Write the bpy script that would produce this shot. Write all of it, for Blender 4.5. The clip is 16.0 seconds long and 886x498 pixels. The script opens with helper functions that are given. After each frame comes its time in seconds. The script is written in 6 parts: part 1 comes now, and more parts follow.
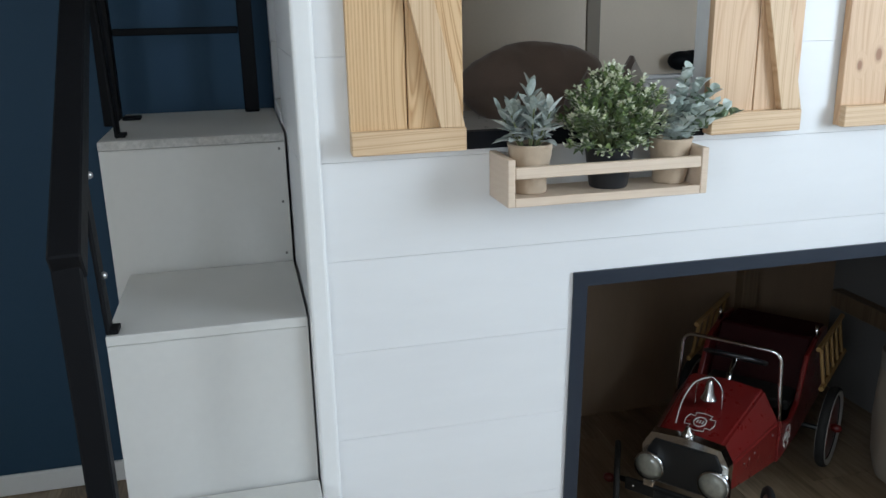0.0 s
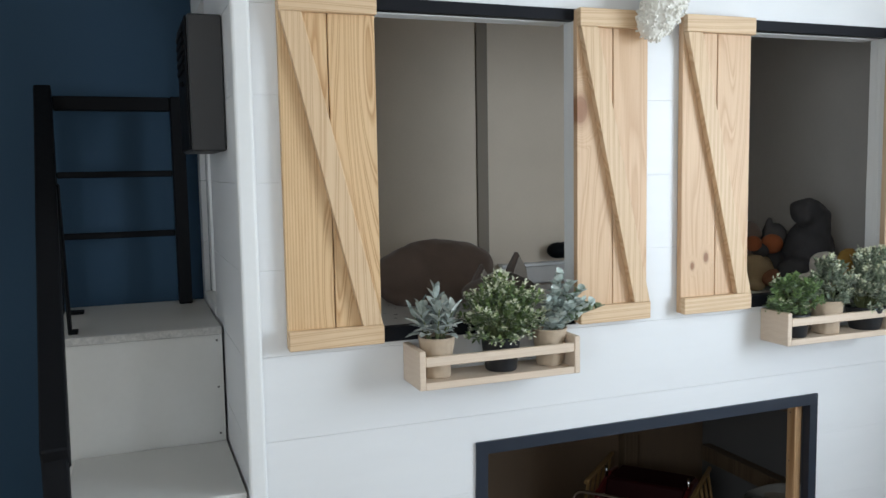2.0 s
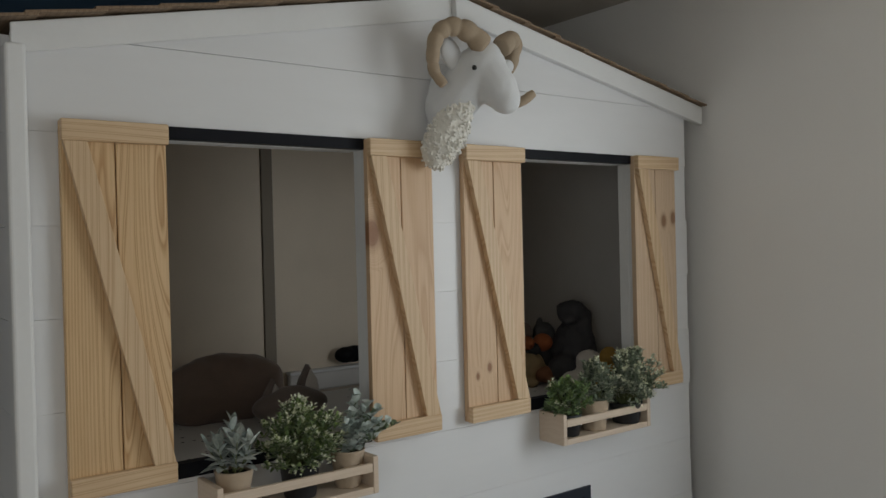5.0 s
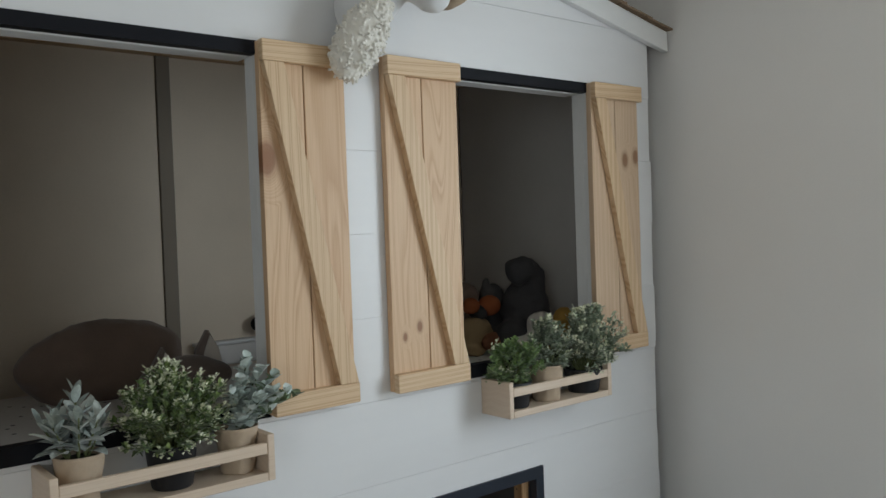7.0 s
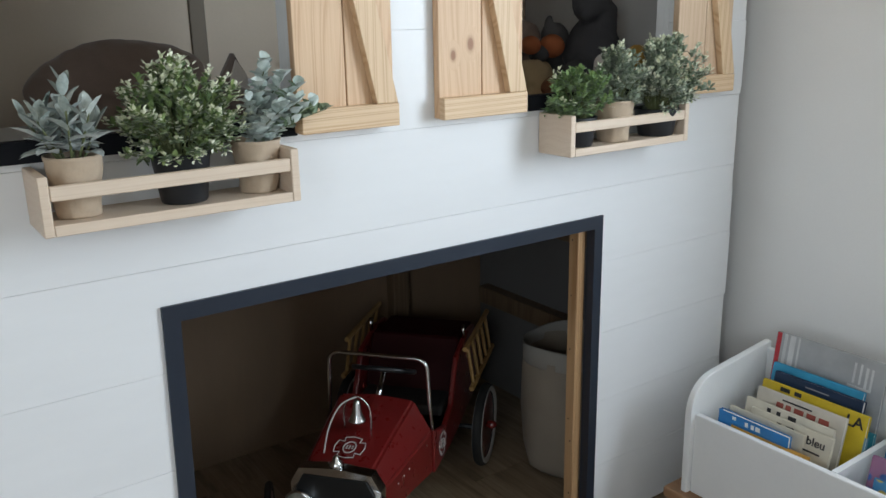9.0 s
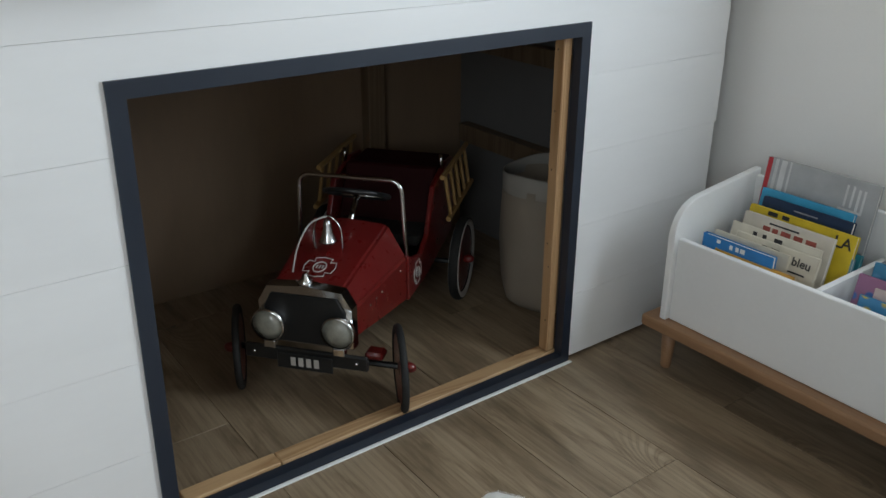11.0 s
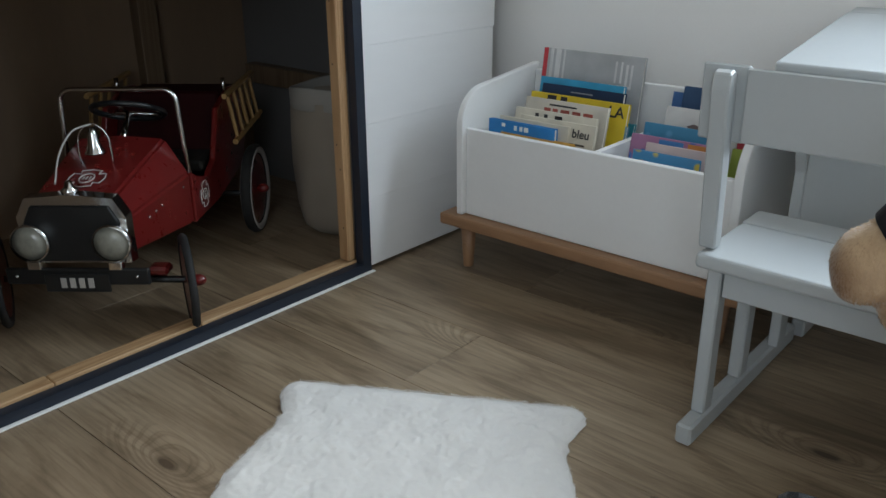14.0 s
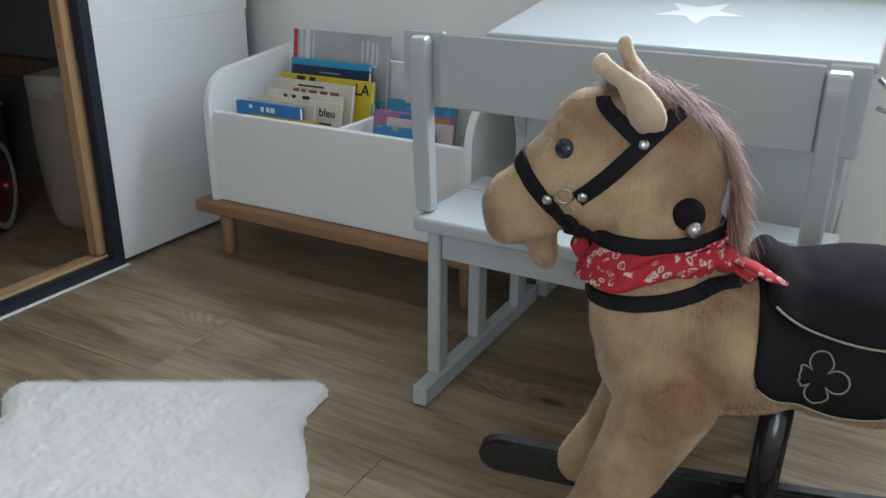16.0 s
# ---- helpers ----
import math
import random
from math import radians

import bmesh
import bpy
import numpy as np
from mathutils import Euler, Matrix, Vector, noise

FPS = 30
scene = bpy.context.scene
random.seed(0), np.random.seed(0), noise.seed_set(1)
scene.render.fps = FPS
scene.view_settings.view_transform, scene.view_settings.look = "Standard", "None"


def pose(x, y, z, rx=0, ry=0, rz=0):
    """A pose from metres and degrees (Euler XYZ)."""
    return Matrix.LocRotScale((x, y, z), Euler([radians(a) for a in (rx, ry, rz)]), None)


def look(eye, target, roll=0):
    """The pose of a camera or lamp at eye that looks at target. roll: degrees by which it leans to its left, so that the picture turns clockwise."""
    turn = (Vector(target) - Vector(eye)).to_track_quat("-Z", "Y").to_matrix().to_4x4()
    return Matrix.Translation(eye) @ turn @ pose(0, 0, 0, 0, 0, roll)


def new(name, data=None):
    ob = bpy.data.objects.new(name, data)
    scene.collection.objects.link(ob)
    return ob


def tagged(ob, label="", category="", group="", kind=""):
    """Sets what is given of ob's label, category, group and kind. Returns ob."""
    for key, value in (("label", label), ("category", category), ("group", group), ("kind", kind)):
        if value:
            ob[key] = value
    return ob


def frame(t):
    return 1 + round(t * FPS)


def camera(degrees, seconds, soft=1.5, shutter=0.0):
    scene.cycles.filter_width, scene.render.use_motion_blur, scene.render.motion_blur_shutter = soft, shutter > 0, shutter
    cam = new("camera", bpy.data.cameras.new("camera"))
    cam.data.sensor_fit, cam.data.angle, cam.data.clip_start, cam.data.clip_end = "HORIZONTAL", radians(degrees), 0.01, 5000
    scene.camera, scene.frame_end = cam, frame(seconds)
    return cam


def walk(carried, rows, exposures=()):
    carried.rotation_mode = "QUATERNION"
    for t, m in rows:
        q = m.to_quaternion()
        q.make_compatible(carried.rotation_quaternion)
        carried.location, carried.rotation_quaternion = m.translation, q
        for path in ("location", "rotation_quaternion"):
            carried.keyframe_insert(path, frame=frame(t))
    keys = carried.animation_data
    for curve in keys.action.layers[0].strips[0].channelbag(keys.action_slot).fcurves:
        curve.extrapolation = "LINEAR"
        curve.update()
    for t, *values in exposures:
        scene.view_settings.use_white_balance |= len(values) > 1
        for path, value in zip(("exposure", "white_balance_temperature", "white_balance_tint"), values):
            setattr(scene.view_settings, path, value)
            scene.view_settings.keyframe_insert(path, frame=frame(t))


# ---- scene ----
cam = camera(56.6, 16.0)
PATH = [
    (0, (0.007, -0.04, 1.376), (0.454, 1.826, 0.813), -1.2),
    (0.5, (-0.022, -0.093, 1.428), (0.464, 1.791, 0.964), -1.2),
    (1, (-0.046, -0.17, 1.459), (0.517, 1.714, 1.094), -1.2),
    (1.5, (-0.078, -0.244, 1.48), (0.585, 1.618, 1.177), -1.1),
    (2, (-0.114, -0.313, 1.502), (0.598, 1.546, 1.311), -1.0),
    (2.5, (-0.154, -0.358, 1.536), (0.606, 1.49, 1.436), -0.8),
    (3, (-0.177, -0.403, 1.567), (0.611, 1.434, 1.513), -0.9),
    (3.5, (-0.199, -0.434, 1.597), (0.656, 1.373, 1.557), -1.1),
    (4, (-0.202, -0.428, 1.622), (0.744, 1.334, 1.584), -1.0),
    (4.5, (-0.204, -0.384, 1.627), (0.886, 1.293, 1.593), -1.0),
    (4.7, (-0.199, -0.359, 1.626), (0.952, 1.277, 1.601), -1.0),
    (6.8, (0.09, -0.09, 1.502), (1.375, 1.443, 1.48), -2.0),
    (7, (0.123, -0.072, 1.491), (1.395, 1.47, 1.438), -2.0),
    (7.5, (0.176, -0.034, 1.451), (1.405, 1.537, 1.303), -2.0),
    (8, (0.218, 0.021, 1.39), (1.41, 1.608, 1.148), -2.3),
    (8.5, (0.244, 0.066, 1.357), (1.383, 1.656, 0.941), -1.8),
    (9, (0.264, 0.09, 1.318), (1.373, 1.664, 0.777), -1.1),
    (9.5, (0.285, 0.103, 1.278), (1.372, 1.648, 0.623), -0.4),
    (10, (0.292, 0.118, 1.234), (1.354, 1.625, 0.461), -0.2),
    (10.2, (0.296, 0.12, 1.218), (1.346, 1.612, 0.399), -0.1),
    (12.3, (0.338, 0.103, 0.969), (1.552, 1.501, 0.211), -0.2),
    (12.5, (0.346, 0.094, 0.948), (1.584, 1.473, 0.195), -0.5),
    (13, (0.345, 0.07, 0.897), (1.662, 1.375, 0.146), -0.4),
    (13.5, (0.326, 0.047, 0.866), (1.695, 1.298, 0.117), -0.2),
    (14, (0.326, 0.021, 0.834), (1.73, 1.233, 0.086), -0.3),
    (14.5, (0.344, -0.021, 0.812), (1.827, 1.092, 0.063), -0.0),
    (15, (0.367, -0.055, 0.797), (1.914, 0.966, 0.048), -0.1),
    (15.5, (0.387, -0.092, 0.795), (1.985, 0.848, 0.044), 0.1),
    (16, (0.418, -0.142, 0.791), (2.046, 0.747, 0.043), 0.6),
]
EXPOSURES = [(0, 0.74, 6150, 8), (2.0, 0.72, 6350, 9), (3.5, 0.60, 7000, 11), (4.0, 0.26, 7050, 11), (4.5, -0.54, 7100, 11), (7, -0.14, 6650, 8), (7.5, 0.68, 6500, 8), (8.5, 0.56, 6400, 9), (9.5, 0.78, 6450, 9), (10.2, 0.80, 6600, 8), (12.3, -0.06, 6350, 8), (14, 0.56, 6300, 8), (16, 0.61, 6300, 8)]
walk(cam, [(t, look(eye, target, roll)) for t, eye, target, roll in PATH], EXPOSURES)

# ---- light ----
world = bpy.data.worlds.new("sky")
scene.world = world
world.use_nodes = True
_n = world.node_tree.nodes
_sky = _n.new("ShaderNodeTexSky")
_sky.sky_type, _sky.sun_disc, _sky.sun_elevation, _sky.sun_rotation = "NISHITA", False, radians(35), radians(90)
_n["Background"].inputs["Strength"].default_value = 0.08
world.node_tree.links.new(_sky.outputs[0], _n["Background"].inputs["Color"])
sun_data = bpy.data.lights.new("sun", "SUN")
sun_data.energy, sun_data.angle, sun_data.color = 0.6, radians(20), (1.0, 0.97, 0.93)
sun = new("sun", sun_data)
sun.matrix_world = look((6, -2.5, 5), (0, 0, 0))

WALL_X = 2.26      # inner face of the wall with the daylight window
WALL_Y = 2.38      # inner face of the blue wall
FY = 1.42          # front face of the house bed
LEFT_X, BACK_Y, CEIL_Z = -1.35, -2.3, 2.5
WIN_Y0, WIN_Y1, WIN_Z0, WIN_Z1 = -0.86, 0.54, 1.00, 2.10

lamp_data = bpy.data.lights.new("window_light", "AREA")
lamp_data.shape, lamp_data.size, lamp_data.size_y = "RECTANGLE", WIN_Y1 - WIN_Y0 - 0.1, WIN_Z1 - WIN_Z0 - 0.1
lamp_data.energy, lamp_data.color = 32, (0.80, 0.905, 1.0)
window_light = new("window_light", lamp_data)
window_light.matrix_world = look((WALL_X + 0.10, (WIN_Y0 + WIN_Y1) / 2, (WIN_Z0 + WIN_Z1) / 2), (0, (WIN_Y0 + WIN_Y1) / 2, (WIN_Z0 + WIN_Z1) / 2))


# second, smaller window in the wall opposite
WEST_Y0, WEST_Y1 = -1.5, -0.3
lamp2_data = bpy.data.lights.new("west_window_light", "AREA")
lamp2_data.shape, lamp2_data.size, lamp2_data.size_y = "RECTANGLE", WEST_Y1 - WEST_Y0 - 0.1, WIN_Z1 - WIN_Z0 - 0.1
lamp2_data.energy, lamp2_data.color = 14, (0.88, 0.95, 1.0)
west_window_light = new("west_window_light", lamp2_data)
west_window_light.matrix_world = look((LEFT_X - 0.06, (WEST_Y0 + WEST_Y1) / 2, (WIN_Z0 + WIN_Z1) / 2), (0, (WEST_Y0 + WEST_Y1) / 2, (WIN_Z0 + WIN_Z1) / 2))


# ---- helpers of this place ----
def thing(name, at, label, category, group="", kind="", rz=0.0):
    ob = new(name)
    ob.empty_display_size = 0.05
    ob.matrix_world = pose(*at, 0, 0, rz)
    ob["base"] = list(at)
    return tagged(ob, label, category, group, kind)


def part(name, bm, material, parent=None, label="", world=False, smooth=False):
    """Link a bmesh as one mesh object. world: its points are in world metres and the parent stands at its base, unturned."""
    if world and parent is not None:
        top = parent
        while top.parent is not None:
            top = top.parent
        bmesh.ops.translate(bm, verts=bm.verts, vec=-Vector(top["base"]))
    me = bpy.data.meshes.new(name)
    bm.normal_update()
    bm.to_mesh(me)
    bm.free()
    if smooth:
        for p in me.polygons:
            p.use_smooth = True
    me.materials.append(material)
    ob = new(name, me)
    ob.parent = parent
    if label:
        tagged(ob, label)
    return ob


def bx(x0, x1, y0, y1, z0, z1, bevel=0.0, bm=None, m=None, segments=1):
    """A box between the given planes, its edges bevelled."""
    own = bmesh.new()
    bmesh.ops.create_cube(own, size=1)
    for v in own.verts:
        v.co = Vector(((x0 + x1) / 2 + v.co.x * (x1 - x0), (y0 + y1) / 2 + v.co.y * (y1 - y0), (z0 + z1) / 2 + v.co.z * (z1 - z0)))
    if bevel > 0:
        bmesh.ops.bevel(own, geom=list(own.edges), offset=bevel, segments=segments, profile=0.5, affect="EDGES")
    if m is not None:
        bmesh.ops.transform(own, matrix=m, verts=own.verts)
    return merge(bm, own)


def merge(bm, own):
    if bm is None:
        return own
    me = bpy.data.meshes.new("tmp")
    own.to_mesh(me)
    own.free()
    bm.from_mesh(me)
    bpy.data.meshes.remove(me)
    return bm


def prism(poly, axis, a, b, bevel=0.0, bm=None, m=None):
    """Extrude a polygon: axis 'y' takes (x, z) points, 'x' takes (y, z), 'z' takes (x, y)."""
    own = bmesh.new()
    put = {"y": lambda p, d: (p[0], d, p[1]), "x": lambda p, d: (d, p[0], p[1]), "z": lambda p, d: (p[0], p[1], d)}[axis]
    lo = [own.verts.new(put(p, a)) for p in poly]
    hi = [own.verts.new(put(p, b)) for p in poly]
    own.faces.new(lo)
    own.faces.new(hi[::-1])
    for i in range(len(poly)):
        j = (i + 1) % len(poly)
        own.faces.new((lo[i], hi[i], hi[j], lo[j]))
    bmesh.ops.recalc_face_normals(own, faces=own.faces)
    if bevel > 0:
        bmesh.ops.bevel(own, geom=list(own.edges), offset=bevel, segments=1, affect="EDGES")
    if m is not None:
        bmesh.ops.transform(own, matrix=m, verts=own.verts)
    return merge(bm, own)


def tube(points, radius, sides=10, bm=None, closed=False, scale=None):
    """A round bar along points; radius may be a list."""
    own = bm if bm is not None else bmesh.new()
    pts = [Vector(p) for p in points]
    n = len(pts)
    rad = list(radius) if isinstance(radius, (list, tuple)) else [radius] * n
    rings, up = [], Vector((0.013, 0.021, 1)).normalized()
    prev = None
    for i, p in enumerate(pts):
        if closed:
            d = pts[(i + 1) % n] - pts[i - 1]
        else:
            d = pts[min(i + 1, n - 1)] - pts[max(i - 1, 0)]
        d.normalize()
        if prev is None:
            side = d.cross(up)
            if side.length < 0.05:
                side = d.cross(Vector((1, 0, 0)))
        else:
            side = prev - d * prev.dot(d)
        side.normalize()
        prev = side
        other = d.cross(side)
        sx, sy = scale if scale else (1, 1)
        rings.append([own.verts.new(p + (side * math.cos(a) * sx + other * math.sin(a) * sy) * rad[i]) for a in (2 * math.pi * k / sides for k in range(sides))])
    for i in range(n if closed else n - 1):
        r, q = rings[i], rings[(i + 1) % n]
        for k in range(sides):
            own.faces.new((r[k], r[(k + 1) % sides], q[(k + 1) % sides], q[k]))
    if not closed:
        own.faces.new(rings[0][::-1])
        own.faces.new(rings[-1])
    bmesh.ops.recalc_face_normals(own, faces=own.faces)
    return own


def lathe(profile, sides=24, bm=None, m=None):
    """Turn (radius, z) points round z; closed where the radius is 0."""
    own = bmesh.new()
    rings = []
    for r, z in profile:
        if r < 1e-5:
            rings.append([own.verts.new((0, 0, z))])
        else:
            rings.append([own.verts.new((r * math.cos(2 * math.pi * k / sides), r * math.sin(2 * math.pi * k / sides), z)) for k in range(sides)])
    for p, q in zip(rings, rings[1:]):
        for k in range(sides):
            j = (k + 1) % sides
            if len(p) == 1 and len(q) > 1:
                own.faces.new((p[0], q[j], q[k]))
            elif len(q) == 1 and len(p) > 1:
                own.faces.new((p[k], p[j], q[0]))
            elif len(p) > 1:
                own.faces.new((p[k], p[j], q[j], q[k]))
    bmesh.ops.recalc_face_normals(own, faces=own.faces)
    if m is not None:
        bmesh.ops.transform(own, matrix=m, verts=own.verts)
    return merge(bm, own)


def ball(center, radii, bm=None, segs=20, rings=14, m=None):
    own = bmesh.new()
    bmesh.ops.create_uvsphere(own, u_segments=segs, v_segments=rings, radius=1)
    mm = Matrix.Translation(center) @ (m if m is not None else Matrix.Identity(4)) @ Matrix.Diagonal((*radii, 1))
    bmesh.ops.transform(own, matrix=mm, verts=own.verts)
    return merge(bm, own)


# ---- materials ----
def nodes(name):
    m = bpy.data.materials.new(name)
    m.use_nodes = True
    t = m.node_tree
    return m, t, t.nodes, t.links, t.nodes["Principled BSDF"]


def coords(t, scale=(1, 1, 1), random=0.0):
    tc = t.nodes.new("ShaderNodeTexCoord")
    mp = t.nodes.new("ShaderNodeMapping")
    mp.inputs["Scale"].default_value = scale
    if random:
        oi = t.nodes.new("ShaderNodeObjectInfo")
        mu = t.nodes.new("ShaderNodeVectorMath")
        mu.operation = "MULTIPLY_ADD"
        cb = t.nodes.new("ShaderNodeCombineXYZ")
        for s, k in zip("XYZ", (1.0, 0.7, 1.3)):
            ml = t.nodes.new("ShaderNodeMath")
            ml.operation = "MULTIPLY"
            ml.inputs[1].default_value = random * k
            t.links.new(oi.outputs["Random"], ml.inputs[0])
            t.links.new(ml.outputs[0], cb.inputs[s])
        mu.inputs[1].default_value = (1, 1, 1)
        t.links.new(tc.outputs["Object"], mu.inputs[0])
        t.links.new(cb.outputs[0], mu.inputs[2])
        t.links.new(mu.outputs[0], mp.inputs["Vector"])
    else:
        t.links.new(tc.outputs["Object"], mp.inputs["Vector"])
    return mp.outputs["Vector"]


def ramp(t, fac, stops):
    r = t.nodes.new("ShaderNodeValToRGB")
    while len(r.color_ramp.elements) < len(stops):
        r.color_ramp.elements.new(0.5)
    for e, (p, c) in zip(r.color_ramp.elements, stops):
        e.position, e.color = p, (*c, 1) if len(c) == 3 else c
    t.links.new(fac, r.inputs["Fac"])
    return r.outputs["Color"]


def noise_tex(t, vec, scale, detail=4, rough=0.55, distort=0.0):
    n = t.nodes.new("ShaderNodeTexNoise")
    n.inputs["Scale"].default_value, n.inputs["Detail"].default_value, n.inputs["Roughness"].default_value = scale, detail, rough
    n.inputs["Distortion"].default_value = distort
    t.links.new(vec, n.inputs["Vector"])
    return n.outputs["Fac"]


def mix(t, fac, a, b, mode="MIX"):
    m = t.nodes.new("ShaderNodeMix")
    m.data_type, m.blend_type = "RGBA", mode
    for socket, v in ((m.inputs[0], fac), (m.inputs[6], a), (m.inputs[7], b)):
        if isinstance(v, (int, float)):
            socket.default_value = v
        elif isinstance(v, tuple):
            socket.default_value = (*v, 1)
        else:
            t.links.new(v, socket)
    return m.outputs[2]


def bump(t, bsdf, height, strength, distance=0.002):
    b = t.nodes.new("ShaderNodeBump")
    b.inputs["Strength"].default_value, b.inputs["Distance"].default_value = strength, distance
    t.links.new(height, b.inputs["Height"])
    t.links.new(b.outputs["Normal"], bsdf.inputs["Normal"])


def shade(c, k):
    return tuple(min(1.0, v * k) for v in c)


def plain(name, c, rough=0.5, metal=0.0, vary=0.08, fine=60, coarse=4, relief=0.08, distance=0.001, stretch=(1, 1, 1), random=3.0, sheen=0.0, coat=0.0):
    """Paint, plastic, metal or cloth: variation at two scales and a fine relief."""
    m, t, n, l, b = nodes(name)
    v = coords(t, stretch, random)
    big, small = noise_tex(t, v, coarse, 3), noise_tex(t, v, fine, 5, 0.6)
    col = ramp(t, big, [(0.3, shade(c, 1 - vary)), (0.7, shade(c, 1 + vary * 0.6))])
    col = mix(t, vary * 1.5, col, ramp(t, small, [(0.3, shade(c, 0.7)), (0.7, shade(c, 1.15))]))
    l.new(col, b.inputs["Base Color"])
    rr = n.new("ShaderNodeMapRange")
    rr.inputs["To Min"].default_value, rr.inputs["To Max"].default_value = max(0.02, rough - 0.1), min(1, rough + 0.1)
    l.new(small, rr.inputs["Value"])
    l.new(rr.outputs[0], b.inputs["Roughness"])
    b.inputs["Metallic"].default_value = metal
    b.inputs["Sheen Weight"].default_value = sheen
    b.inputs["Coat Weight"].default_value = coat
    bump(t, b, small, relief, distance)
    return m


def wood(name, light, dark, along="z", rings=34, rough=0.5, knots=(), random=5.0, contrast=1.0, curl=0.16):
    """Sawn timber: cathedral grain along one axis, fine streaks; knots: (x, z, radius) on the face, round which the grain bends."""
    m, t, n, l, b = nodes(name)
    k = 0.085
    sc = {"x": (k, 1, 1), "y": (1, k, 1), "z": (1, 1, k)}[along]
    v = coords(t, sc, random)
    halo = None
    tc = n.new("ShaderNodeTexCoord")
    for x, z, r in knots:
        mp = n.new("ShaderNodeMapping")
        mp.inputs["Location"].default_value = (-x, 0, -z * 0.6)
        mp.inputs["Scale"].default_value = (1, 0, 0.6)
        l.new(tc.outputs["Object"], mp.inputs["Vector"])
        ln = n.new("ShaderNodeVectorMath")
        ln.operation = "LENGTH"
        l.new(mp.outputs[0], ln.inputs[0])
        mr = n.new("ShaderNodeMapRange")
        mr.interpolation_type = "SMOOTHERSTEP"
        mr.inputs["From Min"].default_value, mr.inputs["From Max"].default_value = r * 5.0, 0.0
        l.new(ln.outputs["Value"], mr.inputs["Value"])
        if halo is None:
            halo = mr.outputs[0]
        else:
            mx = n.new("ShaderNodeMath")
            mx.operation = "MAXIMUM"
            l.new(halo, mx.inputs[0])
            l.new(mr.outputs[0], mx.inputs[1])
            halo = mx.outputs[0]
    big = noise_tex(t, v, 5, 2, 0.5)
    off = n.new("ShaderNodeVectorMath")
    off.operation = "MULTIPLY_ADD"
    off.inputs[1].default_value = {"z": (curl, 0.05, 0), "x": (0, 0.05, curl), "y": (curl, 0, 0.05)}[along]
    cb = n.new("ShaderNodeCombineXYZ")
    src = big
    if halo is not None:
        ad = n.new("ShaderNodeMath")
        ad.operation = "MULTIPLY_ADD"
        ad.inputs[1].default_value = 0.55
        l.new(halo, ad.inputs[0])
        l.new(big, ad.inputs[2])
        src = ad.outputs[0]
    for s in "XYZ":
        l.new(src, cb.inputs[s])
    l.new(cb.outputs[0], off.inputs[0])
    l.new(v, off.inputs[2])
    w = n.new("ShaderNodeTexWave")
    w.wave_type = "BANDS"
    w.bands_direction = {"z": "X", "x": "Z", "y": "X"}[along]
    w.inputs["Scale"].default_value, w.inputs["Distortion"].default_value = rings * 0.55, 3.2
    w.inputs["Detail"].default_value, w.inputs["Detail Scale"].default_value = 3.0, 0.8
    l.new(off.outputs[0], w.inputs["Vector"])
    fs = {"x": (2, 90, 90), "y": (90, 2, 90), "z": (90, 90, 2)}[along]
    streak = noise_tex(t, coords(t, fs, random), 4, 4, 0.6)
    mid = tuple((a + c) / 2 for a, c in zip(light, dark))
    q = 0.78 * contrast
    col = ramp(t, w.outputs["Fac"], [(0.0, light), (0.5, tuple(a * 0.85 + c * 0.15 for a, c in zip(light, mid))), (0.92, tuple(a * (1 - q) + c * q for a, c in zip(light, dark))), (1.0, light)])
    col = mix(t, 0.22, col, ramp(t, streak, [(0.35, dark), (0.6, light)]))
    tone = noise_tex(t, coords(t, (3, 3, 1), random), 2.5, 2)
    col = mix(t, ramp(t, tone, [(0.35, (0, 0, 0)), (0.7, (0.32, 0.32, 0.32))]), col, mid)
    if halo is not None:
        col = mix(t, ramp(t, halo, [(0.45, (0, 0, 0)), (0.80, (0.35, 0.35, 0.35)), (0.88, (0.8, 0.8, 0.8)), (1.0, (0.9, 0.9, 0.9))]), col, tuple(c * k for c, k in zip(dark, (0.55, 0.42, 0.32))))
    l.new(col, b.inputs["Base Color"])
    b.inputs["Roughness"].default_value = rough
    bump(t, b, streak, 0.15, 0.001)
    return m


WHITE = plain("white_paint", (0.78, 0.785, 0.785), 0.45, vary=0.03, fine=90, relief=0.06)
BOARD = plain("white_board_paint", (0.76, 0.765, 0.775), 0.42, vary=0.03, fine=40, relief=0.08, stretch=(0.2, 1, 1))
WALLPAINT = plain("wall_white", (0.89, 0.88, 0.865), 0.8, vary=0.03, fine=220, coarse=1.2, relief=0.15, random=0)
BLUE = plain("wall_blue", (0.0155, 0.051, 0.098), 0.75, vary=0.06, fine=220, coarse=1.2, relief=0.15, random=0)
BEIGE = plain("beige_panel", (0.70, 0.60, 0.485), 0.8, vary=0.05, fine=120, relief=0.1)
BEIGE_DARK = plain("beige_batten", (0.24, 0.20, 0.155), 0.7, vary=0.05)
BLACK = plain("black_metal", (0.007, 0.0075, 0.009), 0.55, metal=0.0, vary=0.1)
NAVY = plain("navy_trim", (0.013, 0.020, 0.034), 0.4, vary=0.08)
DARKTRIM = plain("dark_trim", (0.014, 0.015, 0.019), 0.5, vary=0.08)
PINE = wood("pine", (0.71, 0.525, 0.335), (0.46, 0.265, 0.13))
PINE_X = wood("pine_along_x", (0.71, 0.525, 0.335), (0.46, 0.265, 0.13), along="x")
BIRCH = wood("pale_wood", (0.67, 0.55, 0.435), (0.54, 0.40, 0.29), along="x", contrast=0.5)
